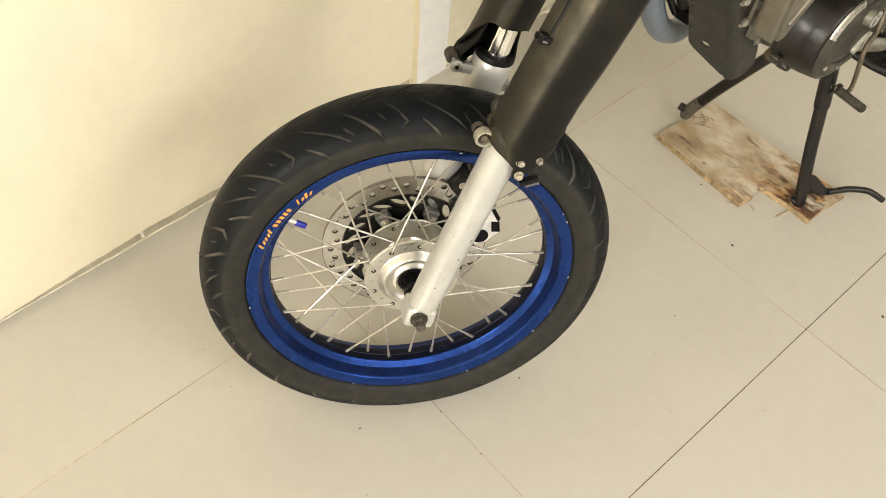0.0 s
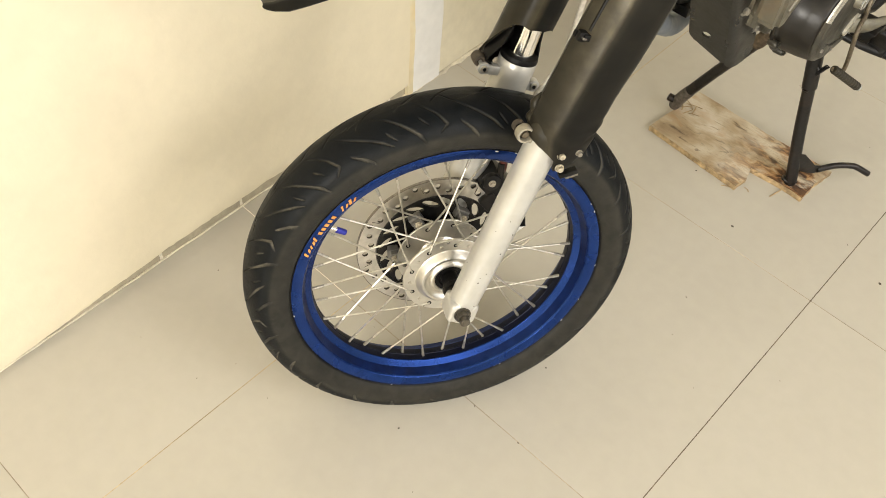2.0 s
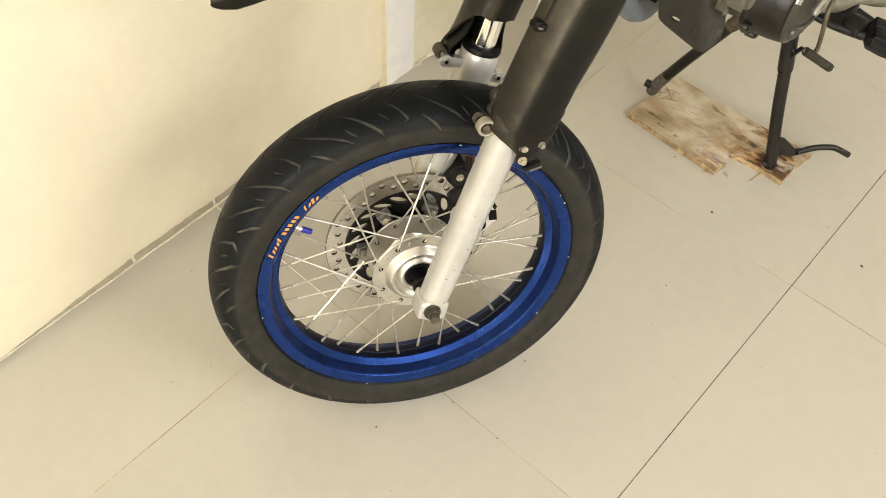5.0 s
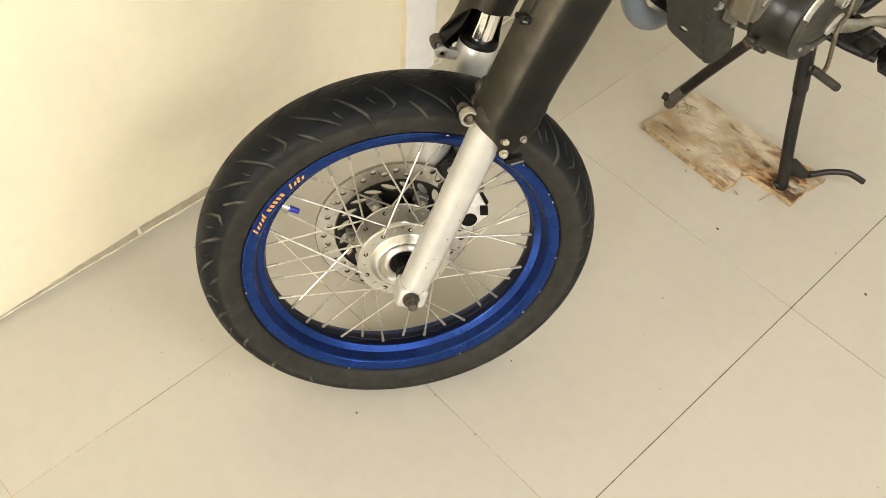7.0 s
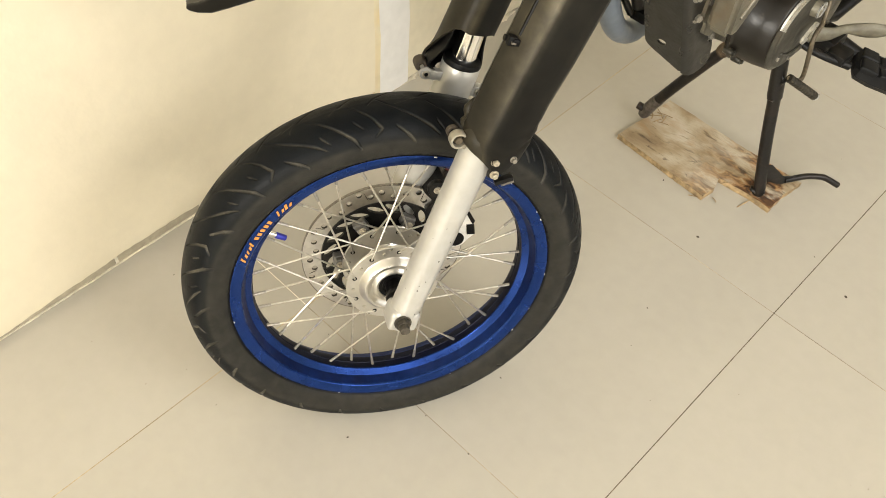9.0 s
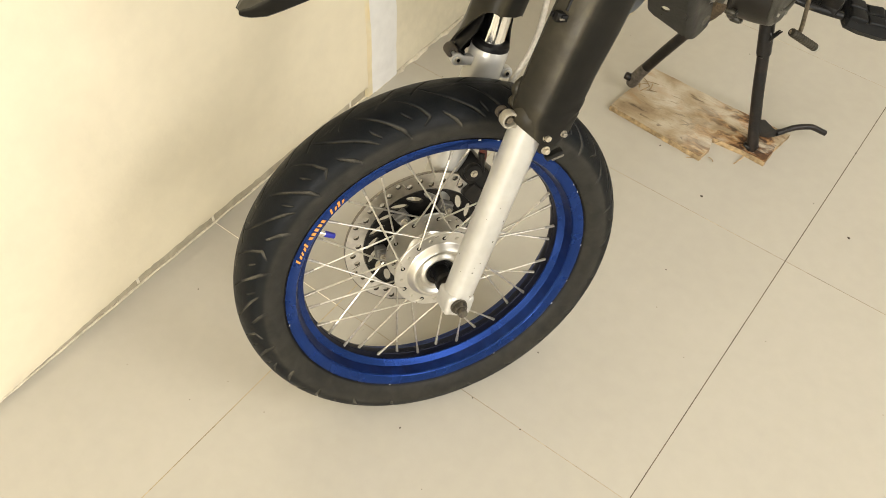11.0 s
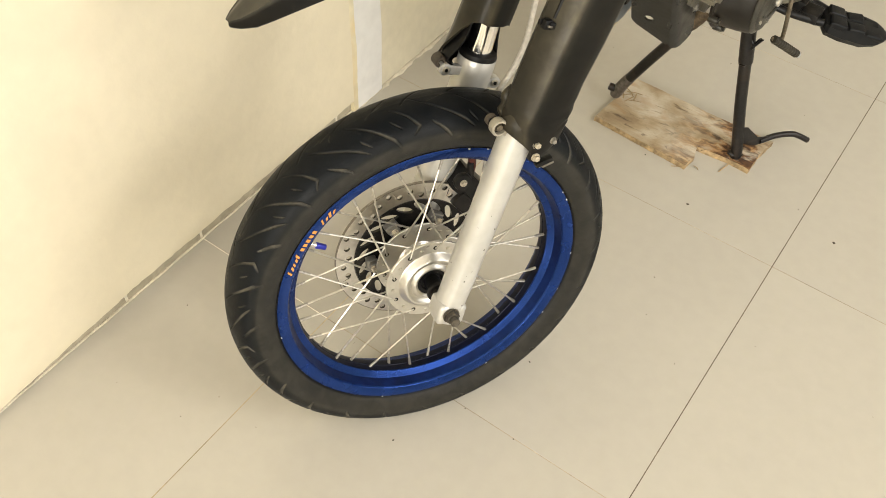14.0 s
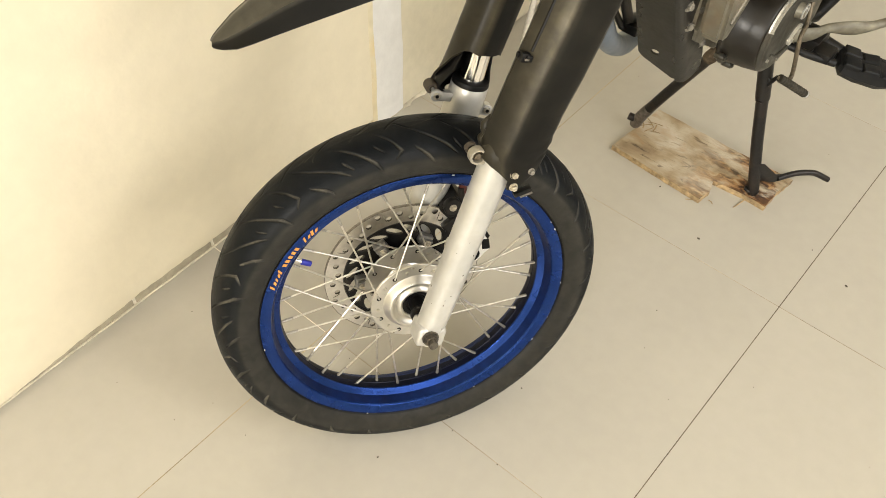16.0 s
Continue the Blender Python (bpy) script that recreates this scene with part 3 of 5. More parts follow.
# dirt specks on the tiles
rng = random.Random(4)
specks = [(-0.201, 0.047, 0.003), (0.075, 0.13, 0.003), (-0.335, 0.12, 0.002), (-0.26, -0.46, 0.0017), (-0.36, -0.72, 0.0018), (-0.17, -0.16, 0.0016), (0.0, 0.36, 0.0022)]
specks += [(rng.uniform(-0.88, 0.5), rng.uniform(-1.0, 0.6), rng.uniform(0.0007, 0.0015)) for _ in range(45)]
for x, y, r0 in specks:
    bm = bmesh.new()
    bmesh.ops.create_icosphere(bm, subdivisions=1, radius=r0, matrix=Matrix.Translation((0, 0, r0 * 0.2)) @ Matrix.Diagonal((1.2, 0.8, 0.5, 1)))
    solid("dirt_speck", bm, M_SPECK, Matrix.Translation((x, y, 0)) @ Matrix.Rotation(rng.uniform(0, 3), 4, "Z"), "small dark speck of dirt on the floor tile", "dirt", "floor specks")

# ---- the motorcycle ----
BIKE = pose(-0.33, 0.10, 0)
bike = thing("motorcycle", BIKE, "motorcycle with blue spoked front wheel propped on its centre stand", "motorcycle")
ROOT = Matrix()

# front end: x out of its left side, y to the rear, z up the fork
AX = Vector((0.8345, -0.5218, 0.1768)).normalized()
UP = Vector((0, 0.333, 0.943))
UP = (UP - AX * UP.dot(AX)).normalized()
BACK = UP.cross(AX)
HUB = Vector((-0.4052, -0.5846, 0.2848))
F = Matrix.Translation(HUB) @ Matrix((AX, BACK, UP)).transposed().to_4x4()


def polar(x, r, deg):
    return Vector((x, r * math.cos(radians(deg)), r * math.sin(radians(deg))))


# wheel: the hub carries tyre, rim, spokes and disc
hub_profile = [(0.0225, 0.030), (0.0225, 0.0665), (0.0230, 0.0680), (0.0262, 0.0680), (0.0268, 0.0674), (0.0268, 0.0500), (0.0285, 0.0480), (0.0345, 0.0450), (0.0370, 0.0415),
               (0.0365, 0.0385), (0.0315, 0.0350), (0.0305, 0.0315), (0.0345, 0.0285), (0.0355, 0.0255), (0.0335, 0.0225), (0.012, 0.0220), (-0.050, 0.0220),
               (-0.050, 0.040), (-0.0420, 0.0440), (-0.0260, 0.0450), (-0.0238, 0.0480), (-0.0236, 0.0650), (-0.0230, 0.0660), (-0.0206, 0.0660), (-0.0200, 0.0654), (-0.0200, 0.034), (-0.014, 0.027), (0.014, 0.027)]
wheel = part("front_wheel", lathe(bmesh.new(), hub_profile, 96), M_HUB, bike, "machined aluminium hub of the spoked front wheel", m=F, smooth=40)

# tyre with cut grooves
half = [(x * 0.912, r - 0.0018) for x, r in [(0.0360, 0.2285), (0.0400, 0.2330), (0.0455, 0.2400), (0.0500, 0.2500), (0.0515, 0.2590), (0.0498, 0.2680), (0.0450, 0.2765), (0.0365, 0.2838), (0.0250, 0.2895), (0.0125, 0.2930), (0.0, 0.2942)]]
curve = [(p.x, p.y) for p in smooth_path([(x, r, 0) for x, r in half], 9)]
section = curve + [(-x, r) for x, r in reversed(curve[:-1])]
arc = [0.0]
for (xa, ra), (xb, rb) in zip(section, section[1:]):
    arc.append(arc[-1] + math.hypot(xb - xa, rb - ra))
mid = arc[len(section) // 2]
across = np.array(arc) - mid
NU, REPEATS = 2400, 12
ang = np.arange(NU) * 2 * math.pi / NU
jit = np.random.RandomState(5)
SHIFT = jit.uniform(-0.5, 0.5, (2, REPEATS))
# each cut: how far across from the crown (mm), the turn there (degrees), half its width there (degrees)
CUTS = [
    ((3, 20, 36, 49, 64), (157.8, 153.6, 150.2, 147.6, 146.3), (0.10, 0.30, 0.50, 0.75, 0.30)),
    ((2, 14, 27, 40, 43), (147.2, 144.4, 142.0, 140.3, 140.0), (0.08, 0.22, 0.32, 0.50, 0.50)),
    ((41, 45, 50, 53), (139.9, 140.5, 141.6, 142.2), (0.55, 0.45, 0.28, 0.10)),
    ((39, 44, 52, 60, 65), (136.4, 135.2, 133.2, 131.8, 131.2), (0.12, 0.55, 0.80, 0.62, 0.20)),
    ((-6, 6, 20, 32, 42, 53), (140.2, 138.0, 134.4, 130.6, 127.4, 124.6), (0.08, 0.18, 0.34, 0.48, 0.62, 0.20)),
    ((32, 38, 47), (125.7, 124.9, 123.4), (0.10, 0.28, 0.10)),
    ((26, 32, 40), (147.0, 146.0, 144.6), (0.10, 0.26, 0.10)),
]


def groove_mask(s, phi):
    """How far the tread is cut, 0 to 1; s across from the crown, phi round the tyre: swept cuts that meet in a V near the crown."""
    deg = np.degrees(phi)
    cut = np.zeros(s.shape)
    for hand, base in ((1, 0.0), (-1, -2.0)):
        on = s * hand * 1000
        for k in range(REPEATS):
            for far, turn, wide in CUTS:
                line = np.interp(on, far, turn) + base + 30.0 * k + SHIFT[0 if hand > 0 else 1, k]
                off = (deg - line + 180) % 360 - 180
                ends = np.clip((on - far[0]) / 2.0, 0, 1) * np.clip((far[-1] - on) / 2.0, 0, 1)
                w = np.clip((0.82 * np.interp(on, far, wide) - np.abs(off)) / 0.40 + 0.5, 0, 1)
                np.maximum(cut, w * w * (3 - 2 * w) * ends, out=cut)
    return cut


def scuff_mask(s, phi):
    """Pale scrapes of the worn shoulder: short crooked strokes."""
    deg, out = np.degrees(phi), np.zeros(s.shape)
    for _ in range(150):
        p0, s0, slope, ln, w = jit.uniform(0, 360), jit.uniform(-8, 52), jit.uniform(-0.5, 0.25), jit.uniform(3, 13), jit.uniform(0.10, 0.28)
        bend = jit.uniform(-0.02, 0.02)
        u = s * 1000 - s0
        off = (deg - p0 - slope * u - bend * u * u + 180) % 360 - 180
        np.maximum(out, jit.uniform(0.08, 0.38) * np.clip((w - np.abs(off)) / 0.15 + 0.5, 0, 1) * (np.abs(u) < ln / 2), out=out)
    # the stretch that faces forward is scraped the most
    for _ in range(240):
        p0, s0, slope, ln, w = jit.uniform(150, 262), jit.uniform(-4, 54), jit.uniform(-0.9, 0.7), jit.uniform(2, 10), jit.uniform(0.08, 0.30)
        u = s * 1000 - s0
        off = (deg - p0 - slope * u + 180) % 360 - 180
        np.maximum(out, jit.uniform(0.25, 1.0) * np.clip((w - np.abs(off)) / 0.12 + 0.5, 0, 1) * np.clip((ln / 2 - np.abs(u)) / 1.5, 0, 1), out=out)
    return out


S, PHI = np.meshgrid(across, ang)
cut_mask = groove_mask(S, PHI)
sx = np.array([p[0] for p in section])
sr = np.array([p[1] for p in section])
tx, tr = np.gradient(sx), np.gradient(sr)
nl = np.hypot(tx, tr)
nx, nr = -tr / nl, tx / nl
sign = np.sign(nr[len(section) // 2])
nx, nr = nx * sign, nr * sign
depth = -0.0022 * cut_mask
XX = sx[None, :] + depth * nx[None, :]
RR = sr[None, :] + depth * nr[None, :]
verts = np.stack([XX, RR * np.cos(ang)[:, None], RR * np.sin(ang)[:, None]], -1)
K = len(section)
i0 = np.arange(NU)[:, None] * K + np.arange(K - 1)[None, :]
i1 = ((np.arange(NU)[:, None] + 1) % NU) * K + np.arange(K - 1)[None, :]
quads = np.stack([i0, i0 + 1, i1 + 1, i1], -1).reshape(-1, 4)
tyre_me = bpy.data.meshes.new("tyre")
tyre_me.from_pydata(verts.reshape(-1, 3).tolist(), [], quads.tolist())
tyre_me.materials.append(M_TYRE)
tyre_me.polygons.foreach_set("use_smooth", [True] * len(tyre_me.polygons))
# dust lies in each cut, thicker towards the shoulder, and one edge of it is pale in places
reach = mid - np.abs(S)
side_film = np.interp(np.abs(S), [0.046, 0.057, 0.062, 0.075], [0, 0.04, 0.14, 0.125]) * np.interp(reach, [0.005, 0.009], [0.05, 1.0])
patchy = np.array([[noise.noise((17 * math.cos(p), 17 * math.sin(p), 40 * q)) for q in across[::4]] for p in ang[::8]])
patchy = np.repeat(np.repeat(patchy, 8, 0), 4, 1)[:NU, :len(section)]
pale_edge = np.clip(1 - np.abs(cut_mask - 0.45) / 0.4, 0, 1) * (np.roll(cut_mask, 2, 0) > cut_mask) * np.clip(0.45 + 1.3 * patchy, 0, 0.9)
floor_dust = cut_mask * np.interp(np.abs(S), [0.0, 0.02, 0.045], [0.07, 0.19, 0.33]) * np.clip(0.75 + 0.8 * patchy, 0.2, 1.2)
front = np.interp(np.degrees(PHI), [120, 165, 255, 290], [1.0, 1.9, 1.9, 1.0])
dusty = np.clip(np.maximum.reduce([front * floor_dust, front * pale_edge * np.interp(np.abs(S), [0.0, 0.02, 0.045], [0.18, 0.42, 0.62]), scuff_mask(S, PHI), side_film]), 0, 1)
tyre_me.attributes.new("film", "FLOAT", "POINT").data.foreach_set("value", dusty.reshape(-1).astype(np.float32))
tyre_me.update()
part("tyre", tyre_me, None, wheel, "black road tyre with dusty slanted grooves", m=F)
# thin black ring between tyre and rim
for xs in (1, -1):
    bm = lathe(bmesh.new(), [(xs * 0.0355, 0.2300), (xs * 0.0378, 0.2312), (xs * 0.0384, 0.2322), (xs * 0.0366, 0.2328)], 160)
    part("bead_rib", bm, M_SEAL, wheel, m=F)

# rim: lip, flange, a channel that faces the hub, the well's wall and the bed of the nipples; channel and bed have shade
# in their colour
rim_half = [(0.0328, 0.2300), (0.0350, 0.2308), (0.0366, 0.2300), (0.0374, 0.2275), (0.0368, 0.2235), (0.0352, 0.2180), (0.0343, 0.2150), (0.0328, 0.2137), (0.0310, 0.2131),
            (0.0250, 0.2104), (0.0198, 0.2086), (0.0182, 0.2078), (0.0171, 0.2062), (0.0140, 0.2003), (0.0129, 0.1989), (0.0113, 0.1983), (0.0060, 0.1972), (0.0016, 0.1970), (0.0010, 0.1964)]
rim_back = [(-0.0308, 0.2190), (-0.0199, 0.2161), (-0.0127, 0.2009), (0.0127, 0.2009), (0.0199, 0.2161), (0.0308, 0.2190)]
rim_profile = rim_half + [(-x, r) for x, r in reversed(rim_half)] + rim_back
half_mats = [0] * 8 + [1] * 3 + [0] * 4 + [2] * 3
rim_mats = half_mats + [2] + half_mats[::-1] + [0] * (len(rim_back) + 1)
part("rim", lathe(bmesh.new(), rim_profile, 192, mats=rim_mats), [M_BLUE, M_BLUE_SHADED, M_BED_SHADED], wheel, "blue anodised aluminium rim with small chips", m=F, smooth=28)

# spokes: nine crossing pairs on each flange
HOLE = {1: 96.0, -1: 106.3}
HOLE_RADIUS = {1: 0.0581, -1: 0.0561}


def spoke(side, head_out, hole_deg, rim_deg):
    xf = 0.0247 if side > 0 else -0.0215
    lie = -1 if head_out else 1
    hole_r = HOLE_RADIUS[side]
    start = polar(xf + side * lie * 0.0034, hole_r, hole_deg)
    end = polar(side * 0.0045, 0.1945, rim_deg)
    d = (end - start).normalized()
    bm = bmesh.new()
    elbow = [polar(xf - side * lie * 0.0030, hole_r, hole_deg), polar(xf + side * lie * 0.0022, hole_r, hole_deg), start + d * 0.004]
    tube(bm, [*smooth_path(elbow, 3), start + d * 0.03, end - d * 0.01], 0.00145, n=8)
    cyl(bm, polar(xf - side * lie * 0.0040, hole_r, hole_deg), polar(xf - side * lie * 0.0022, hole_r, hole_deg), 0.0023, 0.0028, n=10)
    part("spoke", bm, M_SPOKE, wheel, m=F)
    bm = cyl(bmesh.new(), end - d * 0.016, end + d * 0.004, 0.0019, 0.0025, n=8)
    part("spoke_nipple", bm, M_NIPPLE, wheel, m=F)
    if (side > 0) != head_out:
        face = 0.0266 if side > 0 else -0.0201
        # thin black disc on the flange, the shade of the spoke's hole
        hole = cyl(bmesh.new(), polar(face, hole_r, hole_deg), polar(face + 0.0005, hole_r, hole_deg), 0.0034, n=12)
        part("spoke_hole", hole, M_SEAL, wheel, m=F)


for side in (1, -1):
    for k in range(9):
        a = HOLE[side] + 40 * k
        spoke(side, False, a, a - 40 * side)
        spoke(side, True, a + 20.3, a + 60 if side > 0 else a - 20)

# hub bore, seal, spacer and axle
bm = lathe(bmesh.new(), [(0.0290, 0.0), (0.0290, 0.0150), (0.0315, 0.0170), (0.0320, 0.0222), (0.0300, 0.0226), (0.020, 0.0226), (0.020, 0.0)], 48, closed=False)
part("hub_seal", bm, M_SEAL, wheel, m=F)
bm = bmesh.new()
cyl(bm, (0.024, 0, 0), (0.076, 0, 0), 0.0125, n=28, bevel=0.001)
cyl(bm, (0.052, 0, 0), (0.060, 0, 0), 0.0165, n=28, bevel=0.002)
part("axle_spacer", bm, M_BLACKMET, wheel, "black axle spacer", m=F)
part("axle_shaft", cyl(bmesh.new(), (-0.105, 0, 0), (0.112, 0, 0), 0.0075, n=20), M_DARKBOLT, wheel, m=F)

# brake disc with two rows of holes, black slotted carrier, far flange tabs
DX = -0.047
holes = []
for k in range(8):
    for turn, rad in ((0.0, 0.1140), (9.3, 0.1075), (18.6, 0.1012), (28.0, 0.1095), (37.0, 0.1050)):
        holes.append(ring2(*polar(0, rad, 121.9 + 45 * k + turn)[1:], 0.0045, 12))
    a = 121.9 + 45 * k - 4.5
    holes.append(ring2(*polar(0, 0.1085, a)[1:], 0.0075, 10, 0.085, radians(a + 12)))
outer = [(0.1213 * math.cos(2 * math.pi * k / 120), 0.1213 * math.sin(2 * math.pi * k / 120)) for k in range(120)]
inner = ring2(0, 0, 0.0935, 90)
bm = plate(bmesh.new(), outer, [inner] + holes, DX - 0.002, DX + 0.002)
# hole walls and edges take a dark brown that carries the holes' shade
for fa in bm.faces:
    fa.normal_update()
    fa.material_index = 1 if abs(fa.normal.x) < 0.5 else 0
disc = part("brake_disc", bm, [M_DISC, M_BORE_SHADE], wheel, "drilled steel brake disc", m=F, smooth=30)
for r0, r1 in ((0.1210, 0.1220), (0.0925, 0.0938)):
    part("disc_edge", lathe(bmesh.new(), [(DX - 0.0023, r0), (DX - 0.0023, r1), (DX + 0.0023, r1), (DX + 0.0023, r0)], 120), M_DARKBOLT, wheel, "dark ring along the edge of the disc", m=F)
slots = [ring2(*polar(0, 0.0800, k * 18 + 4)[1:], 0.0142, 18, 0.36, radians(k * 18 + 4 + 58)) for k in range(20)]
bm = plate(bmesh.new(), ring2(0, 0, 0.0930, 90), [ring2(0, 0, 0.045, 48)] + slots, DX - 0.0022, DX + 0.0028)
part("disc_carrier", bm, M_BLACKMET, wheel, "black slotted disc carrier", m=F, smooth=30)
part("carrier_rim", lathe(bmesh.new(), [(DX + 0.0015, 0.0905), (DX + 0.0045, 0.0905), (DX + 0.0045, 0.0925), (DX + 0.0015, 0.0930)], 120), M_BLACKMET, wheel, "black raised edge of the disc carrier", m=F)
# six feet carry the disc on the hub
for k in range(6):
    a = 74 + 60 * k
    rot = Matrix.Rotation(radians(a), 4, "X")
    bm = bmesh.new()
    box(bm, (DX + 0.002, 0.060, -0.0105), (-0.0330, 0.0765, 0.0105), 0.003, rot)
    box(bm, (-0.0335, 0.046, -0.0085), (-0.0260, 0.0735, 0.0085), 0.003, rot)
    part("carrier_tab", bm, M_TAB, wheel, "grey cast foot of the disc carrier", m=F)
    part("tab_bolt", hex_bolt(bmesh.new(), polar(-0.0262, 0.0680, a), (1, 0, 0), 0.0040, 0.005), M_BOLT, wheel, m=F)

# valve with a blue cap, orange print on the rim, chips
va = 163.0
vdir = polar(0, -1, va)
p = polar(0.0, 0.1955, va)
part("valve_stem", cyl(bmesh.new(), p, p + vdir * 0.014, 0.0032, n=12), M_CHROME, wheel, m=F)
part("valve_cap", cyl(bmesh.new(), p + vdir * 0.012, p + vdir * 0.027, 0.0046, 0.0042, n=16, bevel=0.001), M_VALVE, wheel, "blue valve cap", m=F)


def rim_print(a0, a1, r0, r1, slant=0.0):
    """A small flat mark lying on the flange face of the rim."""
    bm = bmesh.new()
    n = max(1, int(abs(a1 - a0) / 0.6))
    face = lambda r: float(np.interp(r, [0.2150, 0.2180, 0.2235, 0.2275, 0.2300], [0.0343, 0.0352, 0.0368, 0.0374, 0.0366])) + 0.0004
    rows = []
    for k in range(n + 1):
        a = a0 + (a1 - a0) * k / n
        rows.append([bm.verts.new(polar(face(r), r, a + slant * j)) for j, r in enumerate(np.linspace(r0, r1, 4))])
    for x, y in zip(rows, rows[1:]):
        for j in range(3):
            bm.faces.new((x[j], x[j + 1], y[j + 1], y[j]))
    bmesh.ops.recalc_face_normals(bm, faces=bm.faces)
    bmesh.ops.solidify(bm, geom=list(bm.faces), thickness=-0.0002)
    return bm


marks = []
for k in range(5):
    a = 160.6 - k * 1.95
    marks.append((a, a - 1.25, 0.2182, 0.2248, 0.0))
for k, ln in enumerate([0.9, 1.2, 1.0, 1.2, 0.9]):
    marks.append((171.6 - k * 1.85, 171.6 - k * 1.85 - ln, 0.2188, 0.2238 + (0.003 if k in (0, 4) else 0), -0.4))
for k, ln in enumerate([0.8, 1.0, 1.1, 1.0]):
    marks.append((148.6 - k * 1.75, 148.6 - k * 1.75 - ln, 0.2182, 0.2235 + (0.003 if k in (0, 2) else 0), -0.4))
for mk in marks:
    part("rim_print", rim_print(*mk), M_ORANGE, wheel, "orange printed mark", m=F)
rng = random.Random(11)
for a in [42.3, 38, 10, -8, -20, -52, 60, 84, 91, 200, 262]:
    bm = bmesh.new()
    bmesh.ops.create_icosphere(bm, subdivisions=1, radius=rng.uniform(0.0011, 0.0022), matrix=Matrix.Translation(polar(0.0372, 0.2300 - rng.uniform(0, 0.001), a)) @ Matrix.Rotation(radians(a), 4, "X") @ Matrix.Diagonal((0.35, 0.5, 1.2, 1)))
    part("rim_chip", bm, M_CHIP, wheel, m=F)

# ---- fork ----
NEAR = lambda z: Vector((0.095, -0.0030 + 0.081 * z, z))
FAR = lambda z: Vector((-0.077, 0.010 + 0.105 * min(z, 0.275), z))


def fork_leg(name, at, side, z_top, label):
    bm = bmesh.new()
    k = 0.835 if side > 0 else 1.0
    zs = [(z, r * k) for z, r in [(-0.012, 0.0215), (-0.009, 0.0240), (0.02, 0.0250), (0.06, 0.0256), (0.20, 0.0262), (z_top - 0.012, 0.0268), (z_top - 0.002, 0.0268), (z_top, 0.0255)]]
    d = (at(1) - at(0)).normalized()
    tube(bm, [at(z) for z, _ in zs], [r for _, r in zs], n=40)
    box(bm, (-0.018, -0.0215, -0.012), (0.0195, 0.0205, 0.022), 0.008, Matrix.Translation(at(0)), segs=3)
    return part(name, bm, M_FORK, bike, label, m=F, smooth=50)


leg_l = fork_leg("fork_leg", NEAR, 1, 0.300, "silver painted lower fork leg")
leg_r = fork_leg("fork_leg", FAR, -1, 0.309, "silver painted lower fork leg")
# small dark nicks in the paint of the near leg
rng = random.Random(17)
for _ in range(22):
    z, a = rng.uniform(0.01, 0.285), radians(rng.uniform(-95, 55))
    r0 = rng.uniform(0.0006, 0.0014)
    q = NEAR(z) + Vector((0.02155 * math.cos(a), 0.02155 * math.sin(a), 0))
    bm = bmesh.new()
    bmesh.ops.create_icosphere(bm, subdivisions=1, radius=r0, matrix=Matrix.Translation(q) @ Matrix.Rotation(a, 4, "Z") @ Matrix.Diagonal((0.35, rng.uniform(0.6, 1.2), rng.uniform(0.7, 1.9), 1)))
    part("paint_nick", bm, M_SPECK, leg_l, m=F)
# axle nut and pinch bolt
bm = bmesh.new()
hex_bolt(bm, NEAR(0) + Vector((0.0200, -0.004, 0.008)), (1, 0, 0), 0.0105, 0.010, 1.15)
cyl(bm, NEAR(0) + Vector((0.028, -0.004, 0.008)), NEAR(0) + Vector((0.038, -0.004, 0.008)), 0.0068, n=18, bevel=0.001)
part("axle_nut", bm, M_NUT, leg_l, "dull steel axle nut", m=F)


def lug(at, z, fwd, side, parent):
    """A cast ear with a bolt through it."""
    c = at(z) + Vector((0.004 * side, fwd, 0))
    bm = bmesh.new()
    cyl(bm, c + Vector((-0.006, 0, 0)), c + Vector((0.006, 0, 0)), 0.0088, n=24, bevel=0.0015)
    box(bm, (-0.006, min(0, -fwd), -0.0078), (0.006, max(0, -fwd), 0.0060), 0.002, Matrix.Translation(c))
    part("mount_ear", bm, M_FORK, parent, m=F)
    bm = bmesh.new()
    cyl(bm, c + Vector((0.005, 0, 0)), c + Vector((0.0075, 0, 0)), 0.0052, n=16, bevel=0.0008)
    cyl(bm, c + Vector((0.0075, 0, 0)), c + Vector((0.0078, 0, 0)), 0.0026, n=6)
    part("ear_bolt", bm, M_BOLT, parent, m=F)
    # black disc on the bolt gives its socket the dark of a recess
    part("bolt_socket", cyl(bmesh.new(), c + Vector((0.0070, 0, 0)), c + Vector((0.0081, 0, 0)), 0.0027, n=10), M_SEAL, parent, m=F)


c = NEAR(0.298) + Vector((0.002, -0.032, 0.0))
bm = lathe(bmesh.new(), [(-0.006, 0.0080), (-0.006, 0.0105), (-0.0045, 0.0113), (0.0045, 0.0113), (0.006, 0.0105), (0.006, 0.0080)], 32)
box(bm, (-0.006, 0.007, -0.0105), (0.006, 0.030, 0.0030), 0.002)
bm.transform(Matrix.Translation(c))
part("mount_ear", bm, M_EAR, leg_l, m=F)
# black disc inside the ring, the recess's shade as colour
part("bolt_socket", cyl(bmesh.new(), c + Vector((-0.005, 0, 0)), c + Vector((-0.001, 0, 0)), 0.0081, n=24), M_SEAL, leg_l, m=F)
part("ear_bolt", hex_bolt(bmesh.new(), c + Vector((-0.002, 0.001, -0.001)), (1, 0, 0), 0.0050, 0.0055, 1.25), M_RUSTBOLT, leg_l, "brownish bolt in the ear", m=F)
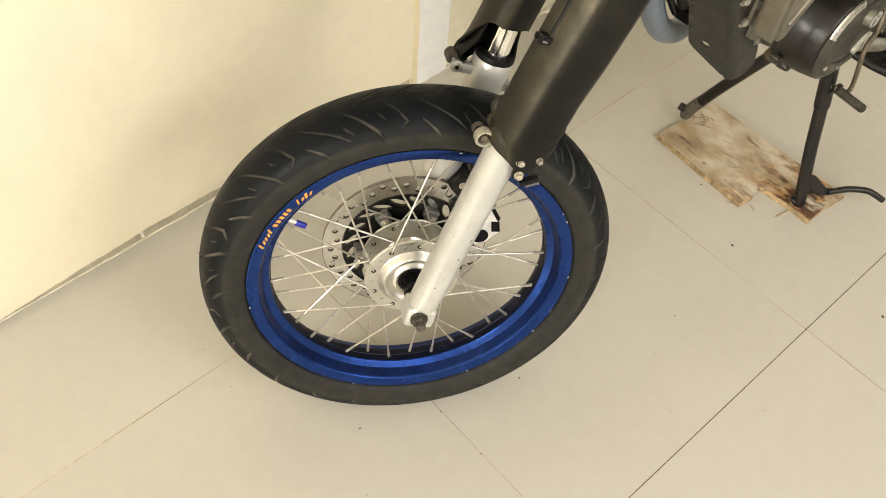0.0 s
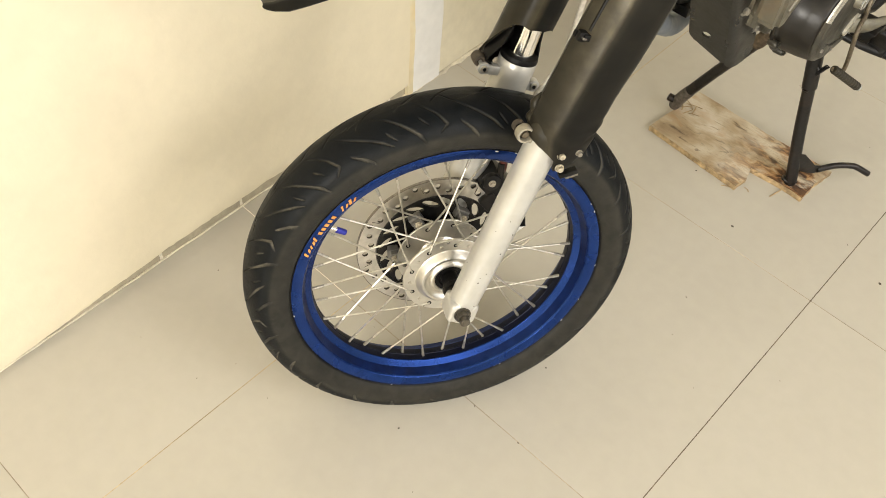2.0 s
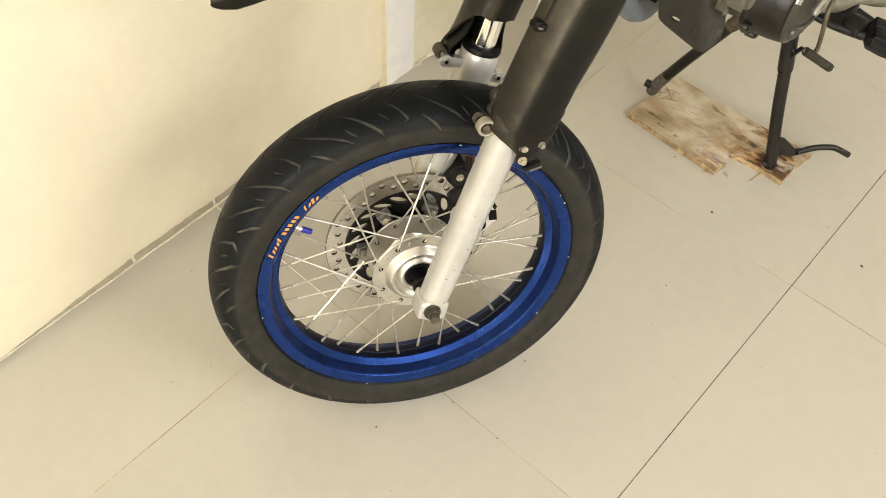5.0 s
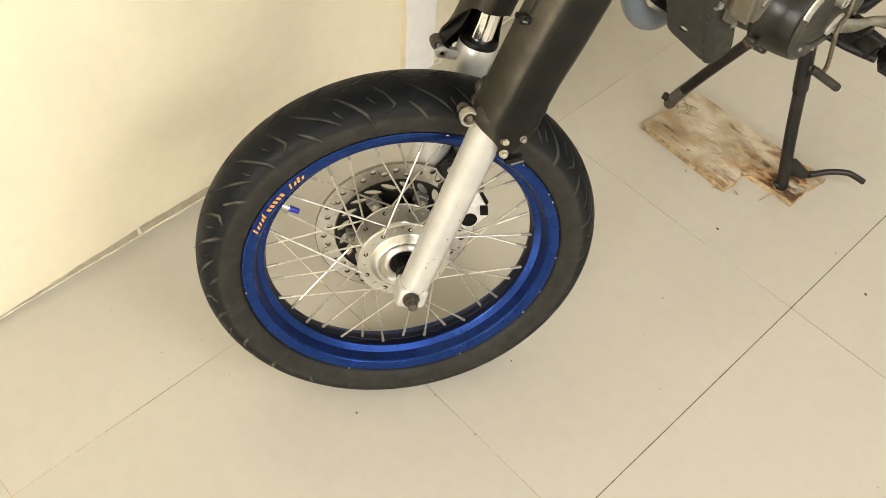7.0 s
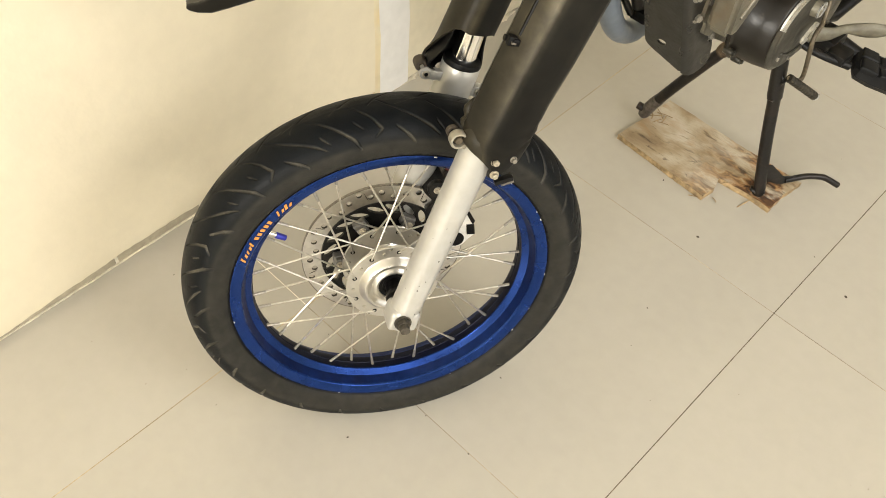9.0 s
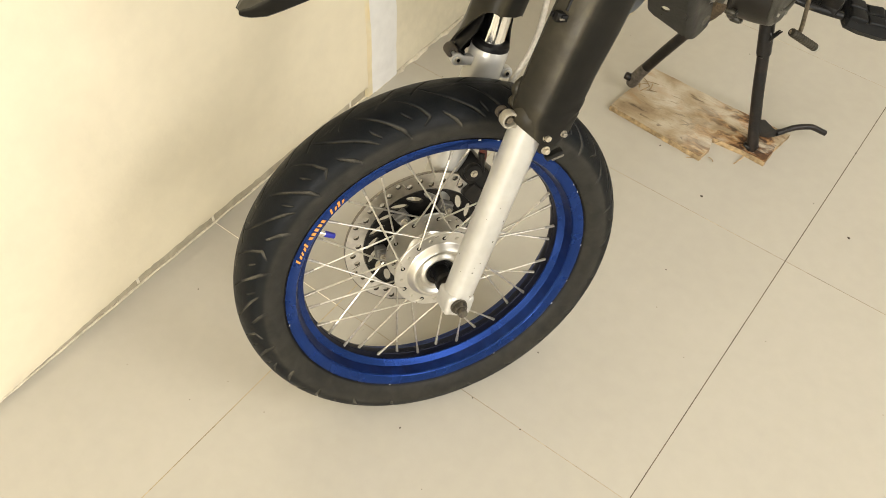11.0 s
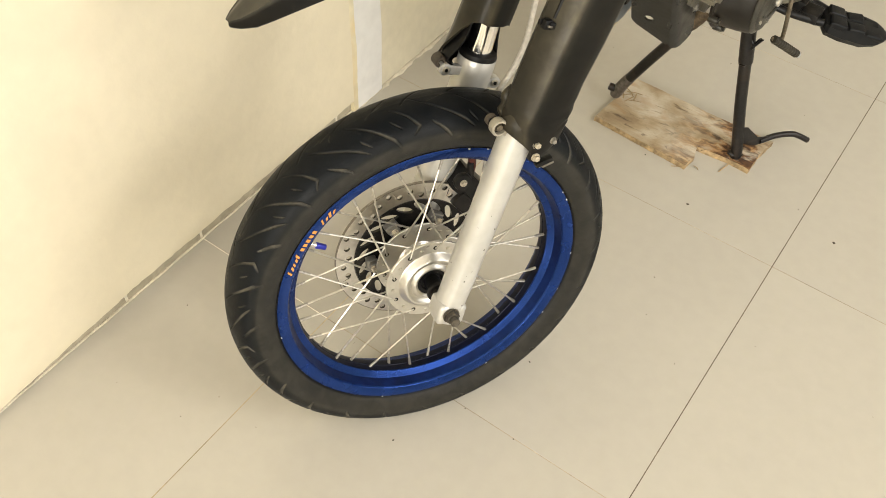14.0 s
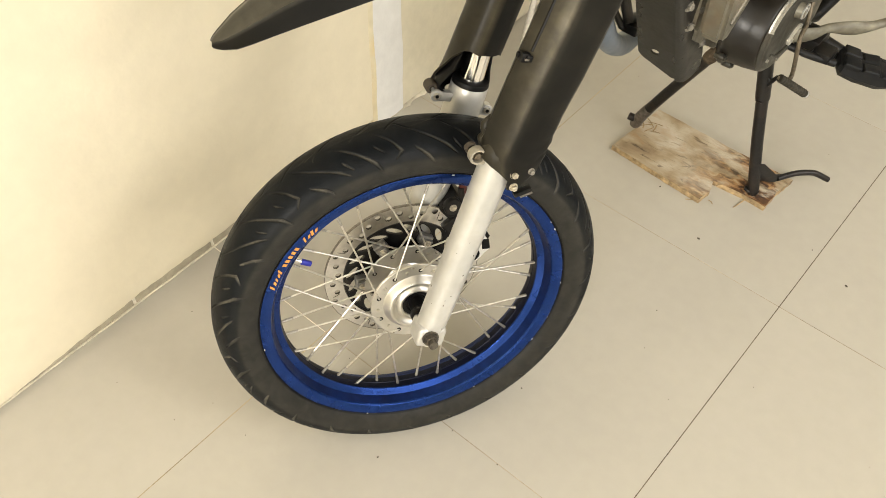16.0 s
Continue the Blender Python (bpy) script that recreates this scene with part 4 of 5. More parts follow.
bm = lathe(bmesh.new(), [(0.0810, 0.0045), (0.0810, 0.0068), (0.0820, 0.0078), (0.0860, 0.0078), (0.0876, 0.0068), (0.0876, 0.0045)], 28)
bm.transform(Matrix.Translation((0, -0.0158, 0.3005)))
part("guard_tab", bm, M_DIRTBROWN, leg_l, "dirty brown tab of the fork guard behind the ear", m=F)
lug(FAR, 0.289, -0.048, 1, leg_r)
lug(FAR, 0.272, 0.033, 1, leg_r)

# chrome tubes and black wiper seals
for at, zt, parent in ((NEAR, 0.300, leg_l), (FAR, 0.309, leg_r)):
    bm = tube(bmesh.new(), [at(zt - 0.01), at(0.34 if at is NEAR else 0.62)], 0.016 if at is NEAR else 0.0175, n=40)
    part("stanchion", bm, M_CHROME, parent, "chromed fork tube", m=F)
    bm = bmesh.new()
    tube(bm, [at(zt - 0.002), at(zt + 0.002), at(zt + 0.006), at(zt + 0.008)], [q * (0.85 if at is NEAR else 1.0) for q in (0.0262, 0.0268, 0.0255, 0.020)], n=36)
    part("wiper_seal", bm, M_SEAL, parent, m=F)


def guard_ring(z, nose, crease, rear, xo=0.1265):
    """An open shell seen from above: inner edge, rounded nose, slanted front, crease, flat outer face, rolled rear edge."""
    w = rear - crease
    pts = [(0.076, nose + 0.034), (0.077, nose + 0.020), (0.080, nose + 0.009), (0.086, nose + 0.002), (0.092, nose), (0.100, nose + 0.004),
           (0.5 * (0.100 + xo - 0.004) + 0.002, 0.5 * (nose + 0.004 + crease - 0.006)), (xo - 0.0045, crease - 0.006), (xo - 0.0012, crease - 0.001), (xo + 0.0002, crease + 0.006),
           (xo + 0.0008, crease + 0.35 * w), (xo - 0.0004, crease + 0.62 * w), (xo - 0.0035, crease + 0.85 * w), (xo - 0.0085, crease + 0.97 * w), (xo - 0.016, rear), (xo - 0.026, rear - 0.002)]
    return [Vector((x, y, z)) for x, y in pts]


def lower_edge(p):
    """The guard's foot is cut slantwise: high in front, lowest over the bolts, rising again to the rear."""
    foot = float(np.interp(p.y, [-0.012, 0.0, 0.010, 0.025, 0.041, 0.050, 0.066, 0.072], [0.298, 0.294, 0.289, 0.279, 0.268, 0.277, 0.293, 0.306]))
    if p.z < 0.35:
        p.z = foot + (p.z - 0.262) * (0.35 - foot) / 0.088


# near guard: a long black shell over the front and outside of the leg
rows = [(0.262, -0.004, 0.026, 0.066, 0.1235), (0.266, -0.0055, 0.024, 0.069, 0.1248), (0.272, -0.006, 0.022, 0.071, 0.1252), (0.284, -0.0075, 0.019, 0.072, 0.1256), (0.298, -0.0080, 0.018, 0.072, 0.1262),
                                     (0.315, -0.0075, 0.019, 0.0725, 0.1268), (0.335, -0.0065, 0.021, 0.0725, 0.1268), (0.37, -0.003, 0.025, 0.076, 0.1265), (0.42, 0.003, 0.032, 0.0855, 0.1265),
                                     (0.48, 0.011, 0.041, 0.0945, 0.1265), (0.56, 0.020, 0.051, 0.106, 0.1265), (0.66, 0.031, 0.064, 0.120, 0.1265)]
fine = [rows[0]]
for a, b in zip(rows, rows[1:]):
    n = max(1, int((b[0] - a[0]) / 0.006))
    fine += [tuple(u + (v - u) * k / n for u, v in zip(a, b)) for k in range(1, n + 1)]
secs = [guard_ring(*row) for row in fine]
for ring in secs:
    for p in ring:
        low = max(0.0, min(1.0, (0.36 - p.z) / 0.07))
        p.x += low * (0.0016 * noise.noise((p.y * 55, p.z * 38 + p.y * 60, 2.0)) - 0.0018 * math.exp(-((p.z - 0.318 + (p.y - 0.05) * 0.9) / 0.006) ** 2) * (1 if p.y > 0.03 else 0))
        p.y += low * 0.0010 * noise.noise((p.x * 80, p.z * 60, 5.0))
        p.x += low * (0.0022 * noise.noise((p.y * 34 + p.z * 25, p.z * 30 - p.y * 20, 8.0)) + 0.0012 * noise.noise((p.y * 90, p.z * 70, 4.0)))
        p.x += 0.0016 * math.exp(-((p.z - 0.292 - 1.25 * (p.y - 0.045)) / 0.0045) ** 2) * (1 if p.y > 0.028 else 0)
        lower_edge(p)
# film mixes dust on the front with a highlight painted along the crease
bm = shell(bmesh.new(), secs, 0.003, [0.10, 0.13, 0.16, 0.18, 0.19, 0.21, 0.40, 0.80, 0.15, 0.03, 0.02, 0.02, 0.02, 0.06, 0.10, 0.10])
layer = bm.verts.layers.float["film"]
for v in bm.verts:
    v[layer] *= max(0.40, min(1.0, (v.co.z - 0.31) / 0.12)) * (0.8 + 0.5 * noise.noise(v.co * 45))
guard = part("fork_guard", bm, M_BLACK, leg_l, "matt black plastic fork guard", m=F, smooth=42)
# gathered boot at the lower end, over the top of the leg
bm = bmesh.new()
boot = []
for z, r in [(0.262, 0.0236), (0.266, 0.0246), (0.275, 0.0256), (0.285, 0.0258), (0.292, 0.0252), (0.298, 0.0246), (0.307, 0.0232), (0.316, 0.0215)]:
    c = NEAR(z)
    ring = []
    for k in range(48):
        a = 2 * math.pi * k / 48
        q = r + 0.0010 * noise.noise((3.2 * math.cos(a), 3.2 * math.sin(a), z * 60))
        q += 0.0012 * noise.noise((2.0 * math.cos(a), 2.0 * math.sin(a), z * 160))
        ring.append(c + Vector((q * math.cos(a), q * math.sin(a), 0)))
        lower_edge(ring[-1])
    boot.append(ring)
layer = bm.verts.layers.float.new("film")
loft(bm, boot)
for v in bm.verts:
    v[layer] = 0.2
part("guard_boot", bm, M_BLACK, leg_l, "scuffed black lower end of the fork guard", m=F, smooth=60)
# a folded flap along the inner front edge, above the ear
bm = bmesh.new()
rings = []
for z, tip, wide in [(0.348, -0.0030, 0.004), (0.341, -0.0085, 0.007), (0.335, -0.0118, 0.009), (0.328, -0.0105, 0.0085), (0.322, -0.0075, 0.007), (0.316, -0.0108, 0.009), (0.310, -0.0090, 0.0095), (0.304, -0.0040, 0.008), (0.298, 0.0010, 0.007)]:
    mid_y, half_y = 0.5 * (tip + 0.010), 0.5 * (0.010 - tip)
    rings.append([Vector((0.0835 + wide * math.cos(a) - 0.15 * half_y * math.sin(a), mid_y + half_y * math.sin(a), z + 0.002 * math.sin(3 * a))) for a in np.linspace(0, 2 * math.pi, 19)[:-1]])
layer = bm.verts.layers.float.new("film")
loft(bm, rings)
for v in bm.verts:
    v[layer] = 0.15
part("guard_fold", bm, M_BLACK, leg_l, "folded flap of the fork guard", m=F, smooth=60)
for y, z, r0, mat in [(0.032, 0.2895, 0.0044, M_BOLT), (0.0535, 0.2955, 0.0034, M_DULLBOLT), (0.0365, 0.2710, 0.0043, M_BOLT)]:
    part("guard_bolt", hex_bolt(bmesh.new(), (0.1245, y, z), (1, 0.05, 0), r0, 0.006, 1.35), mat, leg_l, "zinc bolt", m=F)
bm = bmesh.new()
box(bm, (0.1165, 0.0300, 0.2640), (0.1235, 0.0430, 0.2780), 0.002)
blade = Matrix.Translation((0.1215, 0.0555, 0.2645)) @ Matrix.Rotation(radians(28), 4, "X")
box(bm, (-0.005, -0.0150, -0.0030), (0.0045, 0.0085, 0.0030), 0.001, blade)
part("guard_bracket", bm, M_BLACKMET, leg_l, "small dark bracket under the fork guard", m=F)
bm = box(bmesh.new(), (-0.0048, -0.0080, -0.0062), (0.0048, 0.0088, -0.0032), 0.0008, blade)
part("bracket_edge", bm, M_DARKBOLT, leg_l, "bright edge of the bracket", m=F)
bm = bmesh.new()
box(bm, (0.0985, 0.0020, 0.4305), (0.1085, 0.0130, 0.4420), 0.002)
box(bm, (0.1050, 0.0075, 0.4325), (0.1105, 0.0155, 0.4405), 0.0014)
box(bm, (0.0960, -0.0005, 0.4330), (0.1010, 0.0040, 0.4395), 0.0012)
part("guard_clip", bm, M_SEAL, leg_l, "small black clip", m=F)
part("clip_pin", box(bmesh.new(), (0.1075, 0.0055, 0.4345), (0.1115, 0.0110, 0.4370), 0.0006), M_DARKBOLT, leg_l, m=F)
bm = tube(bmesh.new(), smooth_path([(0.1040, 0.0152, 0.444), (0.1040, 0.0225, 0.50), (0.1040, 0.0315, 0.58), (0.1040, 0.0405, 0.66)], 6), 0.0026, n=8)
part("guard_seam", bm, M_SEAL, leg_l, "dark seam of the fork guard", m=F)

# far guard: closed round the leg above, cut away over the bright tube, with a tongue in front reaching the ear
outline = [(-0.055, 0.062), (-0.049, 0.056), (-0.0440, 0.045), (-0.0430, 0.032), (-0.0430, 0.022), (-0.0470, 0.012), (-0.055, 0.006), (-0.068, 0.002), (-0.086, 0.001), (-0.104, 0.008), (-0.112, 0.018), (-0.115, 0.036), (-0.114, 0.058), (-0.106, 0.068)]
foot_z = [0.362, 0.366, 0.365, 0.365, 0.365, 0.368, 0.364, 0.348, 0.316, 0.295, 0.294, 0.294, 0.294, 0.296]
flare = [0, 0, 0, 0, 0, 0, 0.0, 0.002, 0.008, 0.008, 0.005, 0, 0, 0]
secs = []
for u in (0.0, 0.08, 0.18, 0.30, 0.46, 0.7, 1.0):
    secs.append([Vector((x, y + (z0 + (0.40 - z0) * u - 0.37) * 0.125 - fl * (1 - u) ** 6, z0 + (0.40 - z0) * u)) for (x, y), z0, fl in zip(outline, foot_z, flare)])
for z in (0.44, 0.50, 0.56, 0.62):
    secs.append([Vector((x, y + (z - 0.37) * 0.125, z)) for x, y in outline])
part("fork_guard", shell(bmesh.new(), secs, 0.003, [0, 0, 0.0, 0.0, 0.42, 0.18, 0.14, 0.12, 0.1, 0.08, 0.06, 0.06, 0.06, 0.06]), M_BLACK, leg_r, "matt black plastic fork guard", m=F, smooth=42)
# below it the outer half runs on down behind the tube to the ears, dark inside
secs = []
for z, yf, yr, lip in [(0.380, 0.0060, 0.060, -0.060), (0.366, 0.0050, 0.060, -0.060), (0.352, 0.0040, 0.060, -0.060), (0.334, 0.001, 0.062, -0.061), (0.320, -0.006, 0.065, -0.063), (0.309, -0.011, 0.067, -0.066), (0.301, -0.012, 0.067, -0.068), (0.296, -0.006, 0.066, -0.070), (0.291, 0.006, 0.060, -0.072)]:
    ym = 0.5 * (yf + yr)
    inset = 0.002
    secs.append([Vector((x, y, z)) for x, y in [(lip, yf + inset), (0.5 * (lip - 0.076), yf + 0.2 * inset), (-0.078, yf), (-0.088, yf + 0.0015), (-0.098, yf + 0.008), (-0.107, yf + 0.020), (-0.110, ym), (-0.106, yr - 0.018), (-0.098, yr - 0.007), (-0.086, yr - 0.0015), (-0.074, yr)]])
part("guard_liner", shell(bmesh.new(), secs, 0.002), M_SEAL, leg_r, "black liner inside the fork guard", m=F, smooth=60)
bm = bmesh.new()
lathe(bm, [(-0.089, 0.0040), (-0.089, 0.0072), (-0.0868, 0.0088), (-0.0735, 0.0088), (-0.0712, 0.0072), (-0.0712, 0.0040)], 24)
bm.transform(Matrix.Translation((0, -0.0165, 0.2975)))
part("guard_end", bm, M_DIRTBROWN, leg_r, m=F)
# brake caliper on the far leg, hose and bracket
bm = bmesh.new()
rot = Matrix.Translation((-0.048, 0.072, 0.108)) @ Matrix.Rotation(radians(-38), 4, "X")
box(bm, (-0.036, -0.040, -0.020), (0.012, 0.034, 0.018), 0.007, rot)
box(bm, (0.004, -0.016, -0.036), (0.016, 0.030, -0.010), 0.004, rot)
cyl(bm, rot @ Vector((0.008, -0.034, 0.000)), rot @ Vector((0.018, -0.034, 0.000)), 0.0135, n=24, bevel=0.002)
cyl(bm, rot @ Vector((0.008, 0.016, 0.000)), rot @ Vector((0.017, 0.016, 0.000)), 0.012, n=24, bevel=0.002)
tube(bm, [rot @ Vector((0.006, -0.044, 0.028)), rot @ Vector((0.010, -0.020, 0.008))], 0.005, n=10)
caliper = part("brake_caliper", bm, M_BLACKMET, bike, "black brake caliper on the disc", m=F)
part("caliper_bolt", hex_bolt(bmesh.new(), rot @ Vector((0.018, -0.034, 0.000)), (1, 0, 0), 0.0042, 0.004), M_BOLT, caliper, m=F)
part("slide_bolt", hex_bolt(bmesh.new(), rot @ Vector((0.016, 0.024, 0.012)), (1, 0, 0), 0.0050, 0.008), M_DARKBOLT, caliper, m=F)
# bright bracket behind the fork leg, with black sheets as the shade of a bore and a square cut, and a dark upper edge
face = [(0.0877, 0.0288), (0.0914, 0.0574), (0.0987, 0.0755), (0.1050, 0.0890), (0.1238, 0.0672), (0.1338, 0.0441), (0.1274, 0.0363), (0.1197, 0.0216), (0.1038, 0.0145)]
bm = plate(bmesh.new(), face, [], -0.0500, -0.0428)
part("caliper_bracket", bm, M_BRACKET, caliper, "bright worn steel caliper bracket", m=F)
part("bracket_bore", plate(bmesh.new(), ring2(0.1069, 0.0318, 0.0125, 24), [], -0.0430, -0.0416), M_SEAL, caliper, "black disc that gives the bracket's bore its shade", m=F)
part("bracket_slot", plate(bmesh.new(), [(0.1149, 0.0613), (0.1270, 0.0631), (0.1340, 0.0450), (0.1213, 0.0432)], [], -0.0430, -0.0416), M_SEAL, caliper, "black sheet that gives the bracket's square cut its shade", m=F)
part("bracket_edge", plate(bmesh.new(), [(0.1035, 0.0880), (0.1072, 0.0915), (0.1262, 0.0700), (0.1248, 0.0632), (0.1200, 0.0680)], [], -0.0440, -0.0414), M_SEAL, caliper, "dark upper edge of the bracket", m=F)
bm = bmesh.new()
tube(bm, smooth_path([(-0.046, 0.060, 0.130), (-0.045, 0.060, 0.150), (-0.044, 0.053, 0.172)], 6), [0.0060] * 13, n=12)
part("hose_end", bm, M_RED, caliper, "red-brown hose fitting", m=F)
hose = smooth_path([(-0.044, 0.054, 0.168), (-0.042, 0.052, 0.22), (-0.040, 0.064, 0.274), (-0.040, 0.078, 0.313), (-0.040, 0.083, 0.352), (-0.040, 0.079, 0.411), (-0.038, 0.073, 0.50), (-0.035, 0.065, 0.62)], 8)
part("brake_hose", tube(bmesh.new(), hose, 0.0040, n=12), M_HOSE, bike, "grey brake hose", m=F)

# front mudguard high above the tyre
secs = []
for y, zc, zr, zb, wr, wb in [(-0.3275, 0.3738, 0.3722, 0.3702, 0.006, 0.009), (-0.3245, 0.3795, 0.3760, 0.3712, 0.010, 0.014), (-0.318, 0.389, 0.382, 0.374, 0.017, 0.022), (-0.305, 0.407, 0.396, 0.3825, 0.026, 0.035),
                              (-0.290, 0.425, 0.411, 0.3935, 0.031, 0.042), (-0.265, 0.448, 0.432, 0.410, 0.034, 0.048), (-0.239, 0.470, 0.452, 0.425, 0.036, 0.051), (-0.177, 0.513, 0.492, 0.459, 0.039, 0.055), (-0.10, 0.556, 0.534, 0.500, 0.040, 0.058), (-0.03, 0.590, 0.566, 0.532, 0.040, 0.058)]:
    half_ring = [(wb, zb), (0.85 * wb + 0.15 * wr, 0.82 * zb + 0.18 * zr - 0.0004), (0.6 * wb + 0.4 * wr, 0.55 * zb + 0.45 * zr - 0.001), (0.2 * wb + 0.8 * wr, 0.15 * zb + 0.85 * zr - 0.001), (wr, zr + 0.0012), (0.88 * wr, zr + 0.10 * (zc - zr)), (0.6 * wr, zr + 0.42 * (zc - zr)), (0.3 * wr, zr + 0.80 * (zc - zr))]
    secs.append([Vector((-x, y, z)) for x, z in half_ring] + [Vector((0, y, zc))] + [Vector((x, y, z)) for x, z in reversed(half_ring)])
# pale top lines: some dust, mostly the sheen of the top painted in
dust_sheen_line = [0.02, 0, 0, 0, 0.30, 0.46, 0.42, 0.36]
mudguard = part("front_mudguard", shell(bmesh.new(), secs, 0.003, dust_sheen_line + [0.34] + dust_sheen_line[::-1]), M_MUDGUARD, bike, "matt black pointed front mudguard", m=F, smooth=30)

# ---- engine and frame parts ----
# folded steel guard plate
bm = bmesh.new()
# front panel, leaning forward, with a drilled hole, then the side flange
panel = Matrix.Translation((-0.3355, -0.0470, 0.410)) @ Matrix((Vector((0, 0.927, 0.375)), Vector((1, 0, 0)), Vector((0, -0.375, 0.927)))).transposed().to_4x4()
edge = [(-0.026, 0.020), (0.028, -0.002), (0.034, 0.002), (0.034, 0.30), (-0.036, 0.30), (-0.036, 0.032), (-0.033, 0.026)]
sub = plate(bmesh.new(), edge, [ring2(-0.004, 0.051, 0.0090, 18, 0.72, 0.5)], 0.0, 0.0035)
sub.transform(panel)
me_tmp = bpy.data.meshes.new("panel_tmp")
sub.to_mesh(me_tmp)
sub.free()
bm.from_mesh(me_tmp)
secs = []
for z in (0.002, 0.012, 0.03, 0.06, 0.12, 0.20, 0.30):
    drop = 0.020 if z < 0.01 else 0.014 if z < 0.02 else 0.005 if z < 0.05 else 0
    trim = 0.010 if z < 0.01 else 0.003 if z < 0.02 else 0
    secs.append([panel @ Vector((x, y, z - drop * min(1.0, k / 4) + (0.006 if k == 5 and z < 0.01 else 0))) for k, (x, y) in enumerate([(0.000, 0.0335), (0.002, 0.0385), (0.007, 0.0420), (0.015, 0.0435), (0.030, 0.0450), (0.052 - trim, 0.0490)])])
wing = shell(bmesh.new(), secs, 0.003)
wing.to_mesh(me_tmp)
wing.free()
bm.from_mesh(me_tmp)
bpy.data.meshes.remove(me_tmp)
plate_ob = part("guard_plate", bm, M_PLATE, bike, "grey painted folded steel engine guard plate", m=ROOT, smooth=40)
for u, v, z in [(0.017, 0.0450, 0.135), (0.040, 0.0475, 0.152), (0.016, 0.0450, 0.185), (0.048, 0.0480, 0.056)]:
    part("plate_bolt", hex_bolt(bmesh.new(), panel @ Vector((u, v, z)), (0.95, -0.25, 0.15), 0.0064, 0.008, 1.45), M_DULLBOLT, plate_ob, "dull plated flange bolt", m=ROOT)

# crankcase
bm = bmesh.new()
box(bm, (-0.405, 0.030, 0.450), (-0.262, 0.300, 0.680), 0.014, segs=3)
box(bm, (-0.395, 0.065, 0.412), (-0.275, 0.160, 0.455), 0.010)
engine = part("engine", bm, M_ENGINE, bike, "grey cast engine case", m=ROOT)
# pale casting between the guard plate and the round cover, its lower edge sloping down to the rear
bm = bmesh.new()
loft(bm, [[(x, -0.075, 0.515), (x, 0.050, 0.424), (x, 0.120, 0.430), (x, 0.120, 0.680), (x, -0.075, 0.680)] for x in (-0.318, -0.262)])
bmesh.ops.bevel(bm, geom=list(bm.edges), offset=0.020, segments=5, affect="EDGES")
part("crankcase", bm, M_CAST, engine, "dusty pale cast crankcase", m=ROOT, smooth=50)
for y, z in [(-0.040, 0.600)]:
    q = Vector((-0.262, y, z))
    bm = cyl(bmesh.new(), q, q + Vector((0.010, 0, 0)), 0.0085, 0.0078, n=18, bevel=0.002)
    hex_bolt(bm, q + Vector((0.010, 0, 0)), (1, 0, 0), 0.0052, 0.005)
    part("case_bolt", bm, M_DULLBOLT, engine, m=ROOT)
# black barrel of the generator cover with a bevel whose highlight is a bright arc, closed by a worn grey side plate
# that runs on to the rear
CY, CZ = 0.056, 0.500
bm = lathe(bmesh.new(), [(0.0, 0.0), (0.0, 0.0800), (0.0030, 0.0815), (0.0070, 0.0800), (0.0085, 0.0765), (0.0110, 0.0745), (0.0400, 0.0720), (0.0600, 0.0685), (0.0625, 0.0670), (0.0640, 0.0640), (0.0645, 0.0)], 80, closed=False)
part("magneto_cover", bm, M_BRONZE, engine, "glossy brown-black round engine cover", m=pose(-0.2600, CY, CZ))
bm = lathe(bmesh.new(), [(0.0, 0.0560), (0.0, 0.0672), (0.0015, 0.0674), (0.0040, 0.0655), (0.0072, 0.0590), (0.0080, 0.0560)], 80)
part("cover_bevel", bm, M_CASE, engine, "dull bevel of the engine cover", m=pose(-0.1968, CY, CZ))
# pale arc along the bevel, its highlight built in as bright metal
arcs = []
for a in range(86, 153, 6):
    fade = min(1.0, (a - 84) / 12, (154 - a) / 14)
    arcs.append([(x, CY + r * math.cos(radians(a)), CZ + r * math.sin(radians(a))) for x, r in ((-0.1955, 0.0670 + 0.001 * fade), (-0.1925, 0.0672), (-0.1888, 0.0592), (-0.1880, 0.0592 - 0.006 * fade), (-0.1950, 0.0560))])
part("polished_edge", loft(bmesh.new(), arcs), M_BEVEL_GLINT, engine, "bright arc put in as the highlight of the cover's bevel", m=ROOT)
bm = bmesh.new()
stadium = [(CY + 0.0605 * math.cos(radians(a)), CZ + 0.0605 * math.sin(radians(a))) for a in range(70, 271, 8)]
stadium += [(0.158 + 0.046 * math.cos(radians(a)), 0.488 + 0.050 * math.sin(radians(a))) for a in range(-90, 71, 8)]
rings = []
for x, k in ((-0.2200, 1.0), (-0.1905, 1.0), (-0.1885, 0.985), (-0.1872, 0.955)):
    rings.append([(x, 0.100 + (y - 0.100) * k, 0.492 + (z - 0.492) * k) for y, z in stadium])
loft(bm, rings)
part("side_plate", bm, M_CASE, engine, "dull worn grey side plate of the engine", m=ROOT, smooth=40)
bm = bmesh.new()
tube(bm, smooth_path([(-0.1868, 0.020, 0.480), (-0.1868, 0.052, 0.462), (-0.1868, 0.100, 0.457), (-0.1868, 0.150, 0.455)], 5), 0.0022, n=8)
part("plate_rib", bm, M_CASE, engine, "raised rib along the side plate", m=ROOT)
for y, z in [(0.012, 0.474), (0.060, 0.449), (0.118, 0.447), (0.176, 0.456), (0.150, 0.528)]:
    part("plate_screw", hex_bolt(bmesh.new(), (-0.1885, y, z), (1, 0, 0), 0.0035, 0.0045, 1.4), M_DULLBOLT, engine, m=ROOT)
